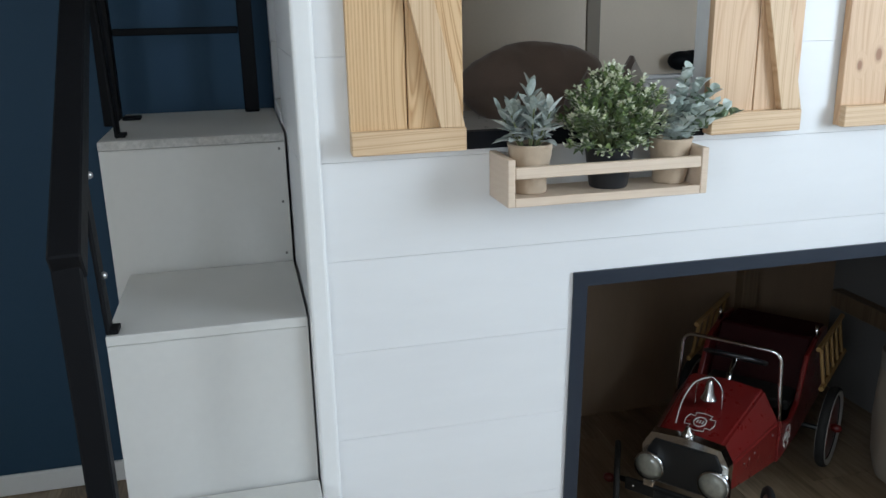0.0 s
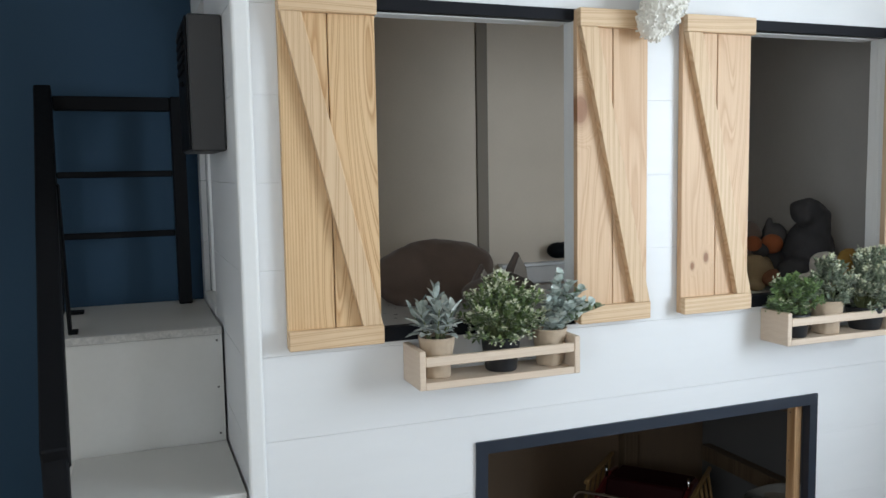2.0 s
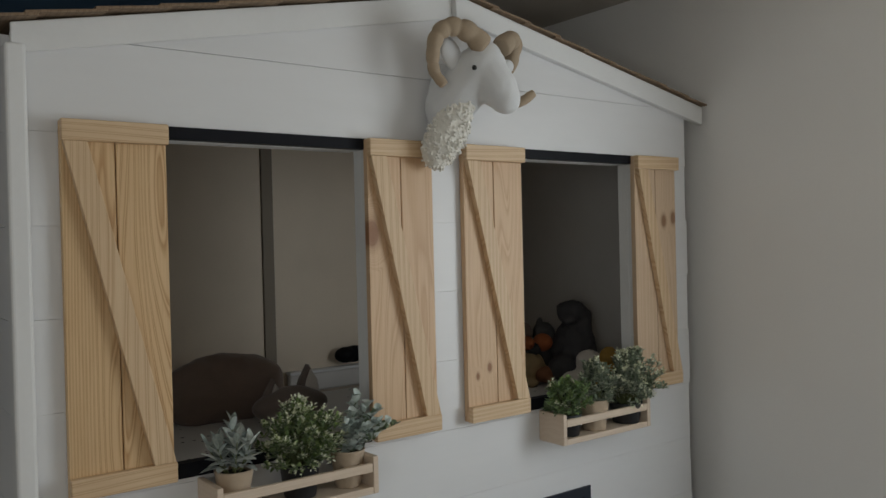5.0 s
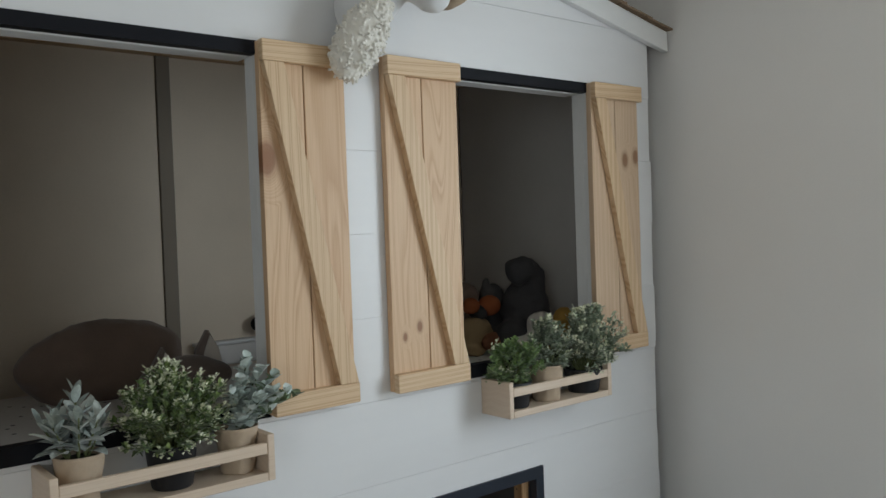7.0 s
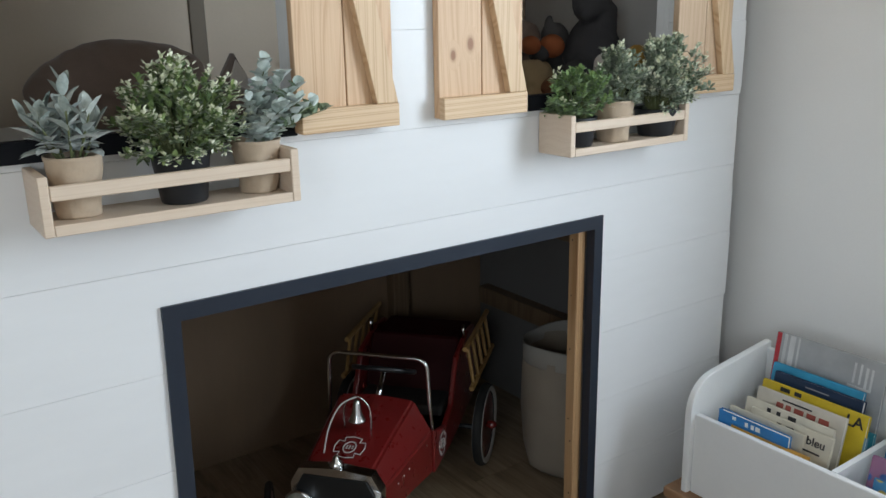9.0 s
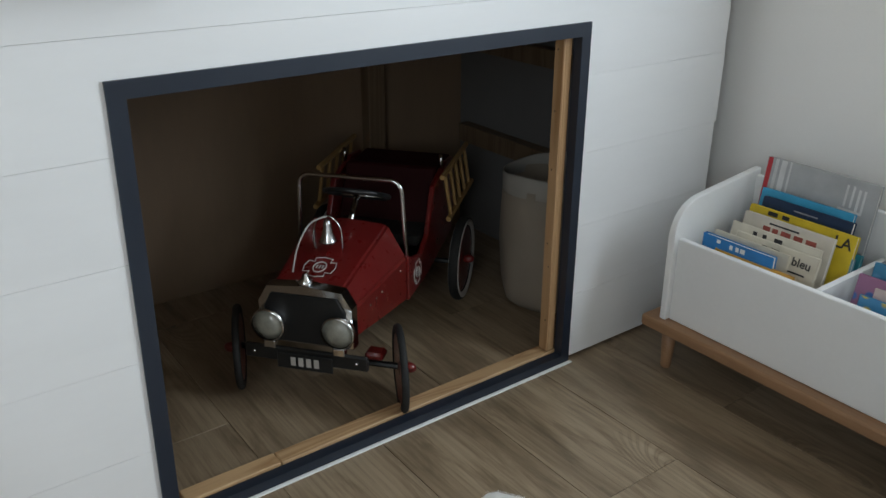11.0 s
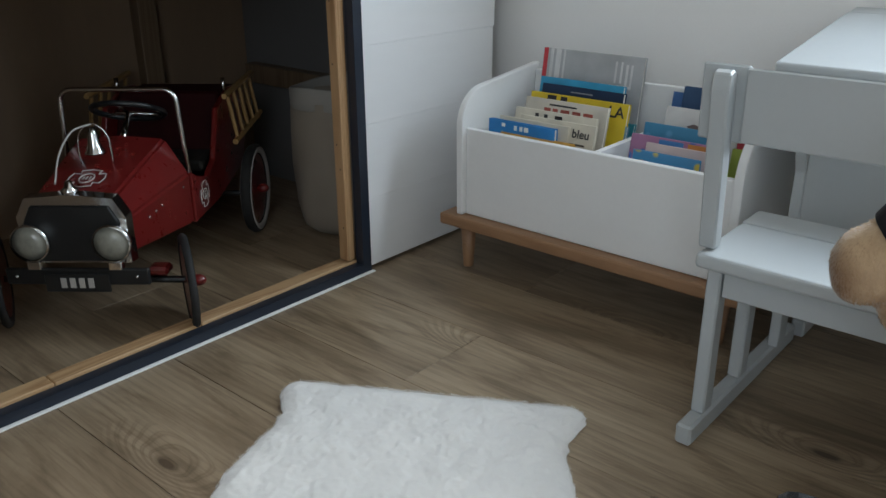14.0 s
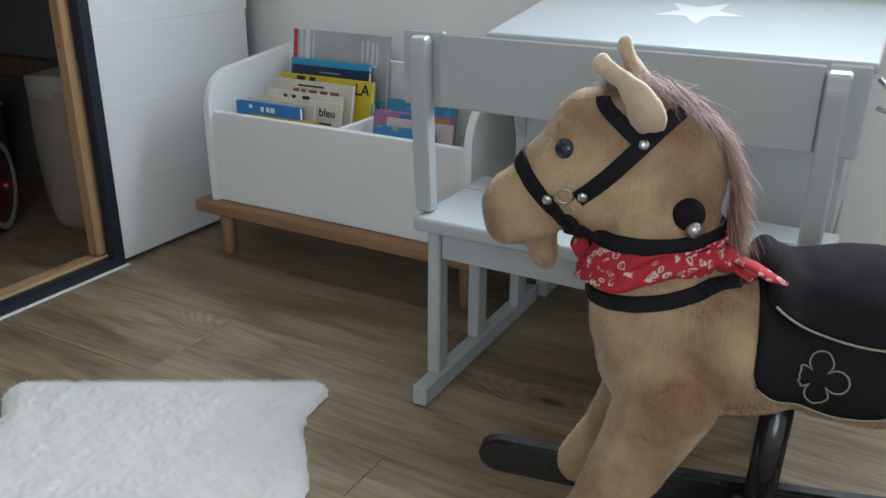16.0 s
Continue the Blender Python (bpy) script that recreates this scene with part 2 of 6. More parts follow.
STUD = wood("raw_stud", (0.46, 0.29, 0.15), (0.27, 0.13, 0.05))
SHINGLE = wood("weathered_shingle", (0.27, 0.19, 0.125), (0.14, 0.085, 0.05), along="y", rough=0.8)
# stud wood with the garage shade put into its colour; also the nail heads
SHADED_WOOD_NAIL = wood("shaded_timber_and_nail", (0.155, 0.105, 0.062), (0.075, 0.046, 0.026))
STUD_X = wood("raw_stud_x", (0.52, 0.35, 0.19), (0.28, 0.14, 0.055), along="x")
PANELWOOD = plain("brown_panel", (0.190, 0.128, 0.080), 0.7, vary=0.12, stretch=(1, 1, 0.2))
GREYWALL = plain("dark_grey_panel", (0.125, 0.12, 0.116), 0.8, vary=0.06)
GREY = plain("grey_paint", (0.42, 0.445, 0.455), 0.4, vary=0.03, fine=80)
OAKLEG = wood("oak_base", (0.32, 0.18, 0.095), (0.20, 0.10, 0.048), along="y", contrast=0.5)
for m in (BLACK, DARKTRIM):
    m.node_tree.nodes["Principled BSDF"].inputs["Specular IOR Level"].default_value = 0.08
GREYPANEL = plain("grey_panel", (0.52, 0.50, 0.48), 0.8, vary=0.05)

# ---- the room ----
def structure(name, bm, material, label=""):
    return tagged(part(name, bm, material), label, name.split("_")[0], kind="structure")


structure("wall_blue", bx(LEFT_X, WALL_X + 0.25, WALL_Y, WALL_Y + 0.15, 0, CEIL_Z), BLUE, "matt navy blue painted wall")
west = bx(LEFT_X - 0.15, LEFT_X, BACK_Y - 0.15, WEST_Y0, 0, CEIL_Z)
bx(LEFT_X - 0.15, LEFT_X, WEST_Y1, WALL_Y + 0.15, 0, CEIL_Z, bm=west)
bx(LEFT_X - 0.15, LEFT_X, WEST_Y0, WEST_Y1, 0, WIN_Z0, bm=west)
bx(LEFT_X - 0.15, LEFT_X, WEST_Y0, WEST_Y1, WIN_Z1, CEIL_Z, bm=west)
structure("wall_west", west, WALLPAINT, "white painted wall with a small window")
structure("wall_south", bx(LEFT_X, WALL_X, BACK_Y - 0.15, BACK_Y, 0, CEIL_Z), WALLPAINT, "plain white painted wall")
east = bx(WALL_X, WALL_X + 0.25, BACK_Y - 0.15, WIN_Y0, 0, CEIL_Z)
bx(WALL_X, WALL_X + 0.25, WIN_Y1, WALL_Y, 0, CEIL_Z, bm=east)
bx(WALL_X, WALL_X + 0.25, WIN_Y0, WIN_Y1, 0, WIN_Z0, bm=east)
bx(WALL_X, WALL_X + 0.25, WIN_Y0, WIN_Y1, WIN_Z1, CEIL_Z, bm=east)
structure("wall_east", east, WALLPAINT, "white painted wall with a daylight window")
structure("ceiling", bx(LEFT_X - 0.15, WALL_X + 0.25, BACK_Y - 0.15, WALL_Y + 0.15, CEIL_Z, CEIL_Z + 0.12), plain("ceiling_cream", (0.64, 0.59, 0.52), 0.85, vary=0.03, fine=200, coarse=1.2, relief=0.12, random=0), "plain cream ceiling")
structure("baseboard", bx(LEFT_X, 0.10, WALL_Y - 0.014, WALL_Y - 0.001, 0.0, 0.066, 0.003), WHITE, "white baseboard along the blue wall")
FLOOR_STUB = structure("floor", bx(LEFT_X - 0.15, WALL_X + 0.25, BACK_Y - 0.15, WALL_Y + 0.15, -0.12, -0.004), OAKLEG, "oak laminate floor")

# ---- house bed ----
HX0, HX1 = 0.115, 2.162
APEX_X, APEX_Z, EAVE_Z = 1.172, 2.268, 2.052
SEAMS = [0.012, 0.190, 0.375, 0.560, 0.744, 0.928, 1.113, 1.298, 1.482, 1.664, 1.848, 2.036]
WINDOWS = [(0.388, 0.890, 1.128, 1.872), (1.388, 1.884, 1.128, 1.872)]
GARAGE = (0.623, 1.662, 0.0, 0.863)
bed = thing("house_bed", (1.15, FY, 0.0), "white plank house bed with a shingled roof and a garage below", "bed")


def roof_z(x):
    return APEX_Z - (APEX_Z - EAVE_Z) * abs(x - APEX_X) / (APEX_X - HX0)


def rows_of_planks():
    for z0, z1 in zip(SEAMS, SEAMS[1:]):
        cuts = sorted({z0, z1} | {z for o in WINDOWS + [GARAGE] for z in (o[2], o[3]) if z0 < z < z1})
        cells = []
        for a, b in zip(cuts, cuts[1:]):
            x = HX0
            for o in sorted(o for o in WINDOWS + [GARAGE] if o[2] < b - 1e-4 and o[3] > a + 1e-4):
                cells.append((x, o[0], a, b))
                x = o[1]
            cells.append((x, HX1, a, b))
        groups = []
        for c in cells:
            near = [g for g in groups if any(c[0] < d[1] and d[0] < c[1] and abs(c[2] - d[3]) < 1e-6 for d in g)]
            joined = [c] + [d for g in near for d in g]
            groups = [g for g in groups if g not in near] + [joined]
        for g in groups:
            bm = bmesh.new()
            for x0, x1, a, b in g:
                end = random.uniform(-0.006, 0.004) if x1 == HX1 else 0
                bx(x0, x1 + end, FY, FY + 0.016, a + (0.0002 if a == z0 else 0), b - (random.uniform(0.0002, 0.0005) if b == z1 else 0), bm=bm)
            part("plank", bm, BOARD, bed, world=True)
    part("plank", prism([(HX0, 2.037), (HX0, EAVE_Z), (APEX_X, APEX_Z), (HX1, roof_z(HX1)), (HX1, 2.037)], "y", FY, FY + 0.016), BOARD, bed, world=True)


rows_of_planks()
# sheathing behind the planks
for x0, x1, z0, z1 in ((HX0, 0.388, 0.02, 2.04), (0.890, 1.388, 0.87, 2.04), (1.884, HX1, 0.02, 2.04), (0.388, 0.890, 0.87, 1.127), (1.388, 1.884, 0.87, 1.127),
                       (0.388, 0.890, 1.873, 2.04), (1.388, 1.884, 1.873, 2.04), (0.388, 0.62, 0.02, 0.87), (1.665, 1.884, 0.02, 0.87)):
    part("sheathing", bx(x0, x1, FY + 0.0165, FY + 0.03, z0, z1), WHITE, bed, world=True)
# corner bead with a rounded edge
part("corner_bead", bx(0.098, 0.136, FY - 0.016, FY + 0.030, 0.0, 2.012, 0.007, segments=3), WHITE, bed, world=True)
# bargeboards
for sx, x_end in ((-1, HX0 - 0.004), (1, 2.235)):
    z_end = roof_z(x_end)
    part("bargeboard", prism([(x_end, z_end), (APEX_X, APEX_Z), (APEX_X, APEX_Z - 0.062), (x_end, z_end - 0.060)], "y", FY - (0.007 if sx < 0 else 0.022), FY - 0.001, 0.002), WHITE, bed, world=True)
# roof of thin wooden shingles, laid in courses
for sx in (-1, 1):
    x_low = HX0 - 0.086 if sx < 0 else 2.245
    for i in range(9):
        f0, f1 = i / 9, (i + 1) / 9 + 0.02
        xa, xb = APEX_X + (x_low - APEX_X) * f0, APEX_X + (x_low - APEX_X) * min(f1, 1.0)
        za, zb = roof_z(xa) + 0.002, roof_z(xb) + 0.007
        y0 = FY - 0.03
        for j in range(6):
            y1 = y0 + 0.164
            g = random.uniform(-0.0015, 0.002)
            front = y0 - (random.uniform(0.0, 0.008) if j == 0 else 0)
            part("shingle", prism([(xa, za), (xb, zb + g), (xb, zb + 0.0055 + g), (xa, za + 0.0055)], "y", front + 0.001, min(y1, WALL_Y - 0.003) - 0.001), SHINGLE, bed, world=True)
            y0 = y1
# roof deck under the shingles
for sx in (-1, 1):
    xe = HX0 + 0.012 if sx < 0 else 2.20
    part("roof_deck", prism([(APEX_X, APEX_Z - 0.002), (xe, roof_z(xe) - 0.002), (xe, roof_z(xe) - 0.014), (APEX_X, APEX_Z - 0.014)], "y", FY + 0.02, WALL_Y - 0.002), PANELWOOD, bed, world=True)

# side wall with the entrance
SX = 0.100
side_rows = [0.0, 0.19, 0.375, 0.56, 0.744, 0.928, 1.113, 1.298, 1.482, 1.664, 1.848, 2.035]
for z0, z1 in zip(side_rows, side_rows[1:]):
    for y0, y1 in ((FY + 0.031, 1.97), (2.30, WALL_Y - 0.002)):
        part("plank", bx(SX, SX + 0.016, y0, y1, z0 + 0.0008, z1 - 0.0008), BOARD, bed, world=True)
    if z1 < 1.12:
        part("plank", bx(SX, SX + 0.016, 1.97, 2.30, z0 + 0.0008, z1 - 0.0008), BOARD, bed, world=True)
part("side_lintel", bx(SX - 0.001, SX + 0.016, 1.97, 2.30, 1.965, 2.034), WHITE, bed, world=True)
part("entrance_sill", bx(SX - 0.003, SX + 0.075, 1.972, 2.298, 1.114, 1.145, 0.003), WHITE, bed, world=True)
part("entrance_post", bx(SX + 0.017, SX + 0.07, 2.26, 2.30, 1.146, 2.03, 0.003), WHITE, bed, world=True)
part("entrance_post", bx(SX + 0.017, SX + 0.07, 1.93, 1.969, 1.146, 2.03, 0.003), STUD, bed, "raw timber post", world=True)

# window trims and posts
for x0, x1, z0, z1 in WINDOWS:
    part("window_trim", bx(x0, x1, FY - 0.006, FY + 0.02, z1 - 0.026, z1), DARKTRIM, bed, "black strip above the opening", world=True)
    part("window_trim", bx(x0, x1, FY - 0.006, FY + 0.02, z0 - 0.004, z0 + 0.028), DARKTRIM, bed, "black strip below the opening", world=True)
    part("window_post", bx(x0 - 0.040, x0 + 0.004, FY + 0.031, FY + 0.095, 0.87, 1.99, 0.003), WHITE, bed, world=True)
    part("window_post", bx(x1 + 0.004, x1 + 0.050, FY + 0.031, FY + 0.060, 0.87, 1.99, 0.003), WHITE, bed, world=True)
    part("window_head", bx(x0 + 0.005, x1 + 0.005, FY + 0.031, FY + 0.085, 1.846, 1.93, 0.003), WHITE, bed, world=True)

# garage opening
gx0, gx1, gz0, gz1 = GARAGE
T = 0.030
part("garage_trim", bx(gx0, gx1, FY - 0.006, FY + 0.02, gz1 - T, gz1), NAVY, bed, world=True)
part("garage_trim", prism([(gx0, gz1 - T), (gx0 + T, gz1 - T), (gx0 + T - 0.018, 0.003), (gx0 - 0.018, 0.003)], "y", FY - 0.006, FY - 0.0006), NAVY, bed, world=True)
part("garage_trim", bx(gx1 - 0.027, gx1, FY - 0.006, FY + 0.02, 0.003, gz1 - T), NAVY, bed, world=True)
part("garage_trim", bx(gx0 + T - 0.018, gx1 - 0.027, FY - 0.006, FY + 0.02, 0.003, 0.025), NAVY, bed, world=True)
part("kick_strip", bx(gx0 - 0.018, gx1 + 0.004, FY - 0.017, FY - 0.0065, 0.0, 0.004, 0.0015), WHITE, bed, world=True)
part("garage_post", bx(gx1 - 0.054, gx1 - 0.029, FY + 0.021, FY + 0.052, 0.035, 0.865, 0.002), STUD, bed, "raw pine stud", world=True)
for z in (0.12, 0.27, 0.33, 0.52, 0.66, 0.80):
    part("nail", bx(gx1 - 0.0555, gx1 - 0.0535, FY + 0.030 + 0.008 * (z > 0.3), FY + 0.034 + 0.008 * (z > 0.3), z, z + 0.005, 0.0008), SHADED_WOOD_NAIL, bed, world=True)
xs = [gx0 + T, 0.86, 1.18, gx1 - 0.018]
for a, b in zip(xs, xs[1:]):
    part("garage_sill", bx(a + 0.001, b - 0.001, FY + 0.021, FY + 0.062, 0.0, 0.031 + random.uniform(-0.001, 0.003), 0.002), STUD_X, bed, "raw pine sill", world=True)
# bed floor, garage linings
part("bed_base", bx(HX0 + 0.002, 2.17, FY + 0.031, WALL_Y - 0.003, 0.885, 0.91), PANELWOOD, bed, world=True)
part("front_rail", bx(HX0 + 0.002, 2.17, FY + 0.031, FY + 0.07, 0.866, 0.884), STUD_X, bed, world=True)
part("garage_back", bx(0.62, 2.15, WALL_Y - 0.016, WALL_Y - 0.004, 0.0, 0.884), PANELWOOD, bed, world=True)
part("garage_side", bx(0.600, 0.616, FY + 0.031, WALL_Y - 0.017, 0.0, 0.884), PANELWOOD, bed, world=True)
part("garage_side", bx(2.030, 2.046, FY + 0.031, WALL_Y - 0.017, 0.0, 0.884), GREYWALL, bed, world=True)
# inner stud and ledgers use the wood darkened for the shade inside
part("garage_stud", bx(1.63, 1.69, WALL_Y - 0.062, WALL_Y - 0.017, 0.0, 0.884, 0.002), SHADED_WOOD_NAIL, bed, world=True)
part("garage_ledger", bx(1.985, 2.029, FY + 0.09, WALL_Y - 0.065, 0.645, 0.700, 0.002), SHADED_WOOD_NAIL, bed, world=True)
part("garage_ledger", bx(1.985, 2.029, FY + 0.09, WALL_Y - 0.065, 0.330, 0.390, 0.002), SHADED_WOOD_NAIL, bed, world=True)
# bed linings
part("bed_back_panel", bx(HX0 + 0.02, 1.043, WALL_Y - 0.016, WALL_Y - 0.004, 0.911, 2.03), BEIGE, bed, world=True)
part("bed_back_panel", bx(1.087, 2.237, WALL_Y - 0.016, WALL_Y - 0.004, 0.911, 2.03), BEIGE, bed, world=True)
part("batten", bx(1.044, 1.086, WALL_Y - 0.024, WALL_Y - 0.004, 0.911, 2.20, 0.002), BEIGE_DARK, bed, world=True)
part("bed_end_panel", bx(2.238, 2.252, FY + 0.10, WALL_Y - 0.017, 0.911, 2.05), GREYPANEL, bed, world=True)

part("rear_beam", bx(HX0 + 0.02, 2.237, WALL_Y - 0.058, WALL_Y - 0.004, 2.0305, 2.05), STUD_X, bed, world=True)
part("rear_gable", prism([(HX0 + 0.02, 2.0505), (2.237, 2.0505), (APEX_X, APEX_Z - 0.02)], "y", WALL_Y - 0.016, WALL_Y - 0.004), PANELWOOD, bed, world=True)

# ---- stairs ----
stairs = thing("storage_stairs", (-0.1, 1.9, 0), "white storage stairs with deep steps beside the bed", "stairs")
SX1 = 0.094
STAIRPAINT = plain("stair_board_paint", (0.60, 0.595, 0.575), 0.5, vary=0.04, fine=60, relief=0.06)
CHIPPED = plain("worn_board_edge", (0.50, 0.49, 0.47), 0.8, vary=0.5, fine=160, coarse=45, relief=0.5, distance=0.002)
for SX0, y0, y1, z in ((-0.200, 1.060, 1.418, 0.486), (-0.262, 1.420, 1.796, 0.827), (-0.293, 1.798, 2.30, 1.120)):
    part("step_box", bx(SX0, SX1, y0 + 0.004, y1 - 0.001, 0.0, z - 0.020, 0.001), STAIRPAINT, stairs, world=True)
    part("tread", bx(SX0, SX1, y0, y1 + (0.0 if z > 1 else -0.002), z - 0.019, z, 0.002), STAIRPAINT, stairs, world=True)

part("worn_edge", bx(-0.2925, 0.0935, 1.7945, 1.7978, 1.1015, 1.1190, 0.0008), CHIPPED, stairs, "chipped chipboard edge", world=True)
for z in (1.085, 0.965, 0.845):
    part("screw", bx(0.078, 0.083, 1.7988, 1.8022, z - 0.0025, z + 0.0025, 0.0008), GREYWALL, stairs, world=True)

# ---- shutters ----
SH_Z0, SH_Z1 = 1.128, 1.871


def shutter(x0, x1, face):
    cx = (x0 + x1) / 2
    ob = thing("shutter", (cx, FY - 0.002, SH_Z0), "natural pine board shutter with a diagonal brace", "shutter", "shutters on the house bed")
    w = (x1 - x0) / 2 - 0.001
    for a, b in ((-w, -0.0012), (0.0012, w)):
        part("board", bx(a, b, -0.018, 0, 0.001, SH_Z1 - SH_Z0 - 0.001, 0.0012), face, ob)
    h = SH_Z1 - SH_Z0
    for a in (0.0, h - 0.042):
        part("batten", bx(-w - 0.001, w + 0.001, -0.036, -0.0185, a, a + 0.042, 0.0015), PINE_X, ob)
    bw = 0.042
    part("brace", prism([(-w + 0.001, h - 0.0425), (-w + bw + 0.004, h - 0.0425), (w - 0.001, 0.0425), (w - bw - 0.004, 0.0425)][::1], "y", -0.036, -0.0185, 0.0012), PINE, ob)
    return ob


L1, D1 = (0.72, 0.505, 0.285), (0.44, 0.235, 0.095)
L2, D2 = (0.69, 0.485, 0.305), (0.45, 0.235, 0.115)
for x0, x1, face in ((0.189, 0.396, wood("pine_curly", L1, D1, rings=52, contrast=1.25, curl=0.42)),
                     (0.885, 1.083, wood("pine_large_knot", L2, D2, curl=0.34, contrast=0.7, knots=[(-0.090, 0.51, 0.013)])),
                     (1.184, 1.395, wood("pine_small_knots", L2, D2, curl=0.38, contrast=0.7, knots=[(-0.070, 0.12, 0.0038), (-0.028, 0.14, 0.0048), (-0.03, 0.52, 0.0028)])),
                     (1.876, 2.080, wood("pine_twin_knots", (0.66, 0.49, 0.34), (0.43, 0.26, 0.15), curl=0.3, contrast=0.6, knots=[(0.040, 0.535, 0.008), (0.088, 0.545, 0.008)]))):
    shutter(x0, x1, face)


# ---- planter racks ----
def rack(x0, x1, deep):
    ob = thing("wall_rack", ((x0 + x1) / 2, FY - 0.001, 1.033), "pale wooden wall rack holding potted plants", "rack", "planter racks")
    w = (x1 - x0) / 2
    for s in (-1, 1):
        a, b = (s * w, s * (w - 0.014)) if s < 0 else (s * (w - 0.014), s * w)
        part("side_panel", bx(a, b, -deep, 0, 0, 0.086, 0.0015), BIRCH, ob)
    part("shelf", bx(-w + 0.0145, w - 0.0145, 0.002 - deep, 0, 0.002, 0.014, 0.001), BIRCH, ob)
    part("front_lip", bx(-w + 0.0145, w - 0.0145, 0.0005 - deep, 0.0075 - deep, 0.0, 0.016, 0.001), BIRCH, ob)
    part("front_rail", bx(-w + 0.0145, w - 0.0145, 0.001 - deep, 0.012 - deep, 0.050, 0.071, 0.0015), BIRCH, ob)
    return ob


rack(0.449, 0.839, 0.112)
rack(1.458, 1.832, 0.100)

# ---- more materials ----
KRAFT = plain("kraft_paper", (0.47, 0.365, 0.265), 0.85, vary=0.12, fine=70, coarse=18, relief=0.5, distance=0.002)
BLACKPOT = plain("black_plastic", (0.014, 0.015, 0.018), 0.45, vary=0.1)


def leafy(name, dark, mid, pale, rough=0.65, sheen=0.2):
    """Leaves that differ from one to the next, mottled along each blade."""
    m, t, n, l, b = nodes(name)
    ge = n.new("ShaderNodeNewGeometry")
    col = ramp(t, ge.outputs["Random Per Island"], [(0.0, dark), (0.45, mid), (0.85, pale), (1.0, shade(pale, 1.15))])
    v = coords(t, (1, 1, 1), 3.0)
    col = mix(t, 0.30, col, ramp(t, noise_tex(t, v, 130, 3), [(0.35, dark), (0.65, pale)]))
    l.new(col, b.inputs["Base Color"])
    b.inputs["Roughness"].default_value = rough
    b.inputs["Sheen Weight"].default_value = sheen
    return m


SAGE = leafy("sage_leaf", (0.13, 0.175, 0.155), (0.31, 0.365, 0.335), (0.50, 0.545, 0.51), 0.8, 0.35)
BUSH = leafy("bush_leaf", (0.045, 0.085, 0.020), (0.115, 0.20, 0.05), (0.28, 0.37, 0.13))
BLOOM = leafy("pale_blossom", (0.52, 0.56, 0.34), (0.74, 0.76, 0.54), (0.84, 0.85, 0.70), 0.7)
EUCA = leafy("eucalyptus_leaf", (0.27, 0.34, 0.30), (0.46, 0.53, 0.49), (0.62, 0.68, 0.65), 0.7)
EUCA_GREEN = leafy("green_eucalyptus_leaf", (0.10, 0.155, 0.075), (0.20, 0.28, 0.15), (0.32, 0.42, 0.28), 0.7)
FRESH = leafy("fresh_leaf", (0.045, 0.095, 0.025), (0.13, 0.24, 0.065), (0.26, 0.38, 0.13))
GREYBUSH = leafy("grey_bush_leaf", (0.075, 0.11, 0.06), (0.20, 0.265, 0.165), (0.40, 0.45, 0.33))
STEM = plain("plant_stem", (0.13, 0.15, 0.06), 0.7, vary=0.2)
SOIL = plain("moss_soil", (0.05, 0.045, 0.03), 0.95, vary=0.4, fine=120, relief=0.6)


# ---- potted plants ----
class Leaves:
    """Gathers many small folded leaves for one mesh."""

    def __init__(self):
        self.v, self.f = [], []

    def leaf(self, at, way, length, width, up=Vector((0, 0, 1)), droop=0.0, rounded=False):
        way = Vector(way).normalized()
        side = way.cross(up)
        if side.length < 0.05:
            side = way.cross(Vector((1, 0.2, 0)))
        side.normalize()
        nor = side.cross(way)
        n0 = len(self.v)
        prof = ((0.0, 0.12), (0.25, 0.85), (0.55, 1.0), (0.85, 0.6), (1.0, 0.06)) if rounded else ((0.0, 0.15), (0.3, 0.75), (0.55, 1.0), (0.82, 0.62), (1.0, 0.05))
        for s, w in prof:
            c = Vector(at) + way * length * s - Vector((0, 0, 1)) * droop * length * s * s
            lift = nor * width * 0.22 * w
            self.v += [c - side * width * 0.5 * w + lift, c, c + side * width * 0.5 * w + lift]
        for i in range(len(prof) - 1):
            a = n0 + i * 3
            self.f += [(a, a + 1, a + 4, a + 3), (a + 1, a + 2, a + 5, a + 4)]

    def make(self, name, material, parent, label=""):
        me = bpy.data.meshes.new(name)
        me.from_pydata([tuple(v) for v in self.v], [], self.f)
        me.materials.append(material)
        for p in me.polygons:
            p.use_smooth = True
        ob = new(name, me)
        ob.parent = parent
        return tagged(ob, label)


def pot(x, r1, r0, h, material, label):
    ob = thing("potted_plant", (x, FY - 0.052, 1.0475), label, "plant", "plants on the racks")
    prof = [(0, 0), (r0 * 0.96, 0), (r0, 0.003), (r1, h - 0.006), (r1 + 0.0015, h), (r1 - 0.002, h), (r1 - 0.004, h - 0.012), (0, h - 0.012)]
    if material is KRAFT:
        wall = [(r0 + (r1 - r0) * k / 12, 0.003 + (h - 0.009) * k / 12) for k in range(1, 12)]
        prof = prof[:3] + wall + prof[3:]
    skin = lathe(prof, 40)
    if material is KRAFT:
        for v in skin.verts:
            q = Vector((v.co.x * 34 + x * 50, v.co.y * 34, v.co.z * 30))
            v.co += Vector((v.co.x, v.co.y, 0)).normalized() * (0.0034 * noise.noise(q) + 0.0020 * noise.noise(q * 2.7))
    part("pot", skin, material, ob, smooth=True)
    part("soil", lathe([(0, h - 0.006), (r1 * 0.6, h - 0.007), (r1 - 0.005, h - 0.0105)], 18), SOIL, ob, smooth=True)
    return ob


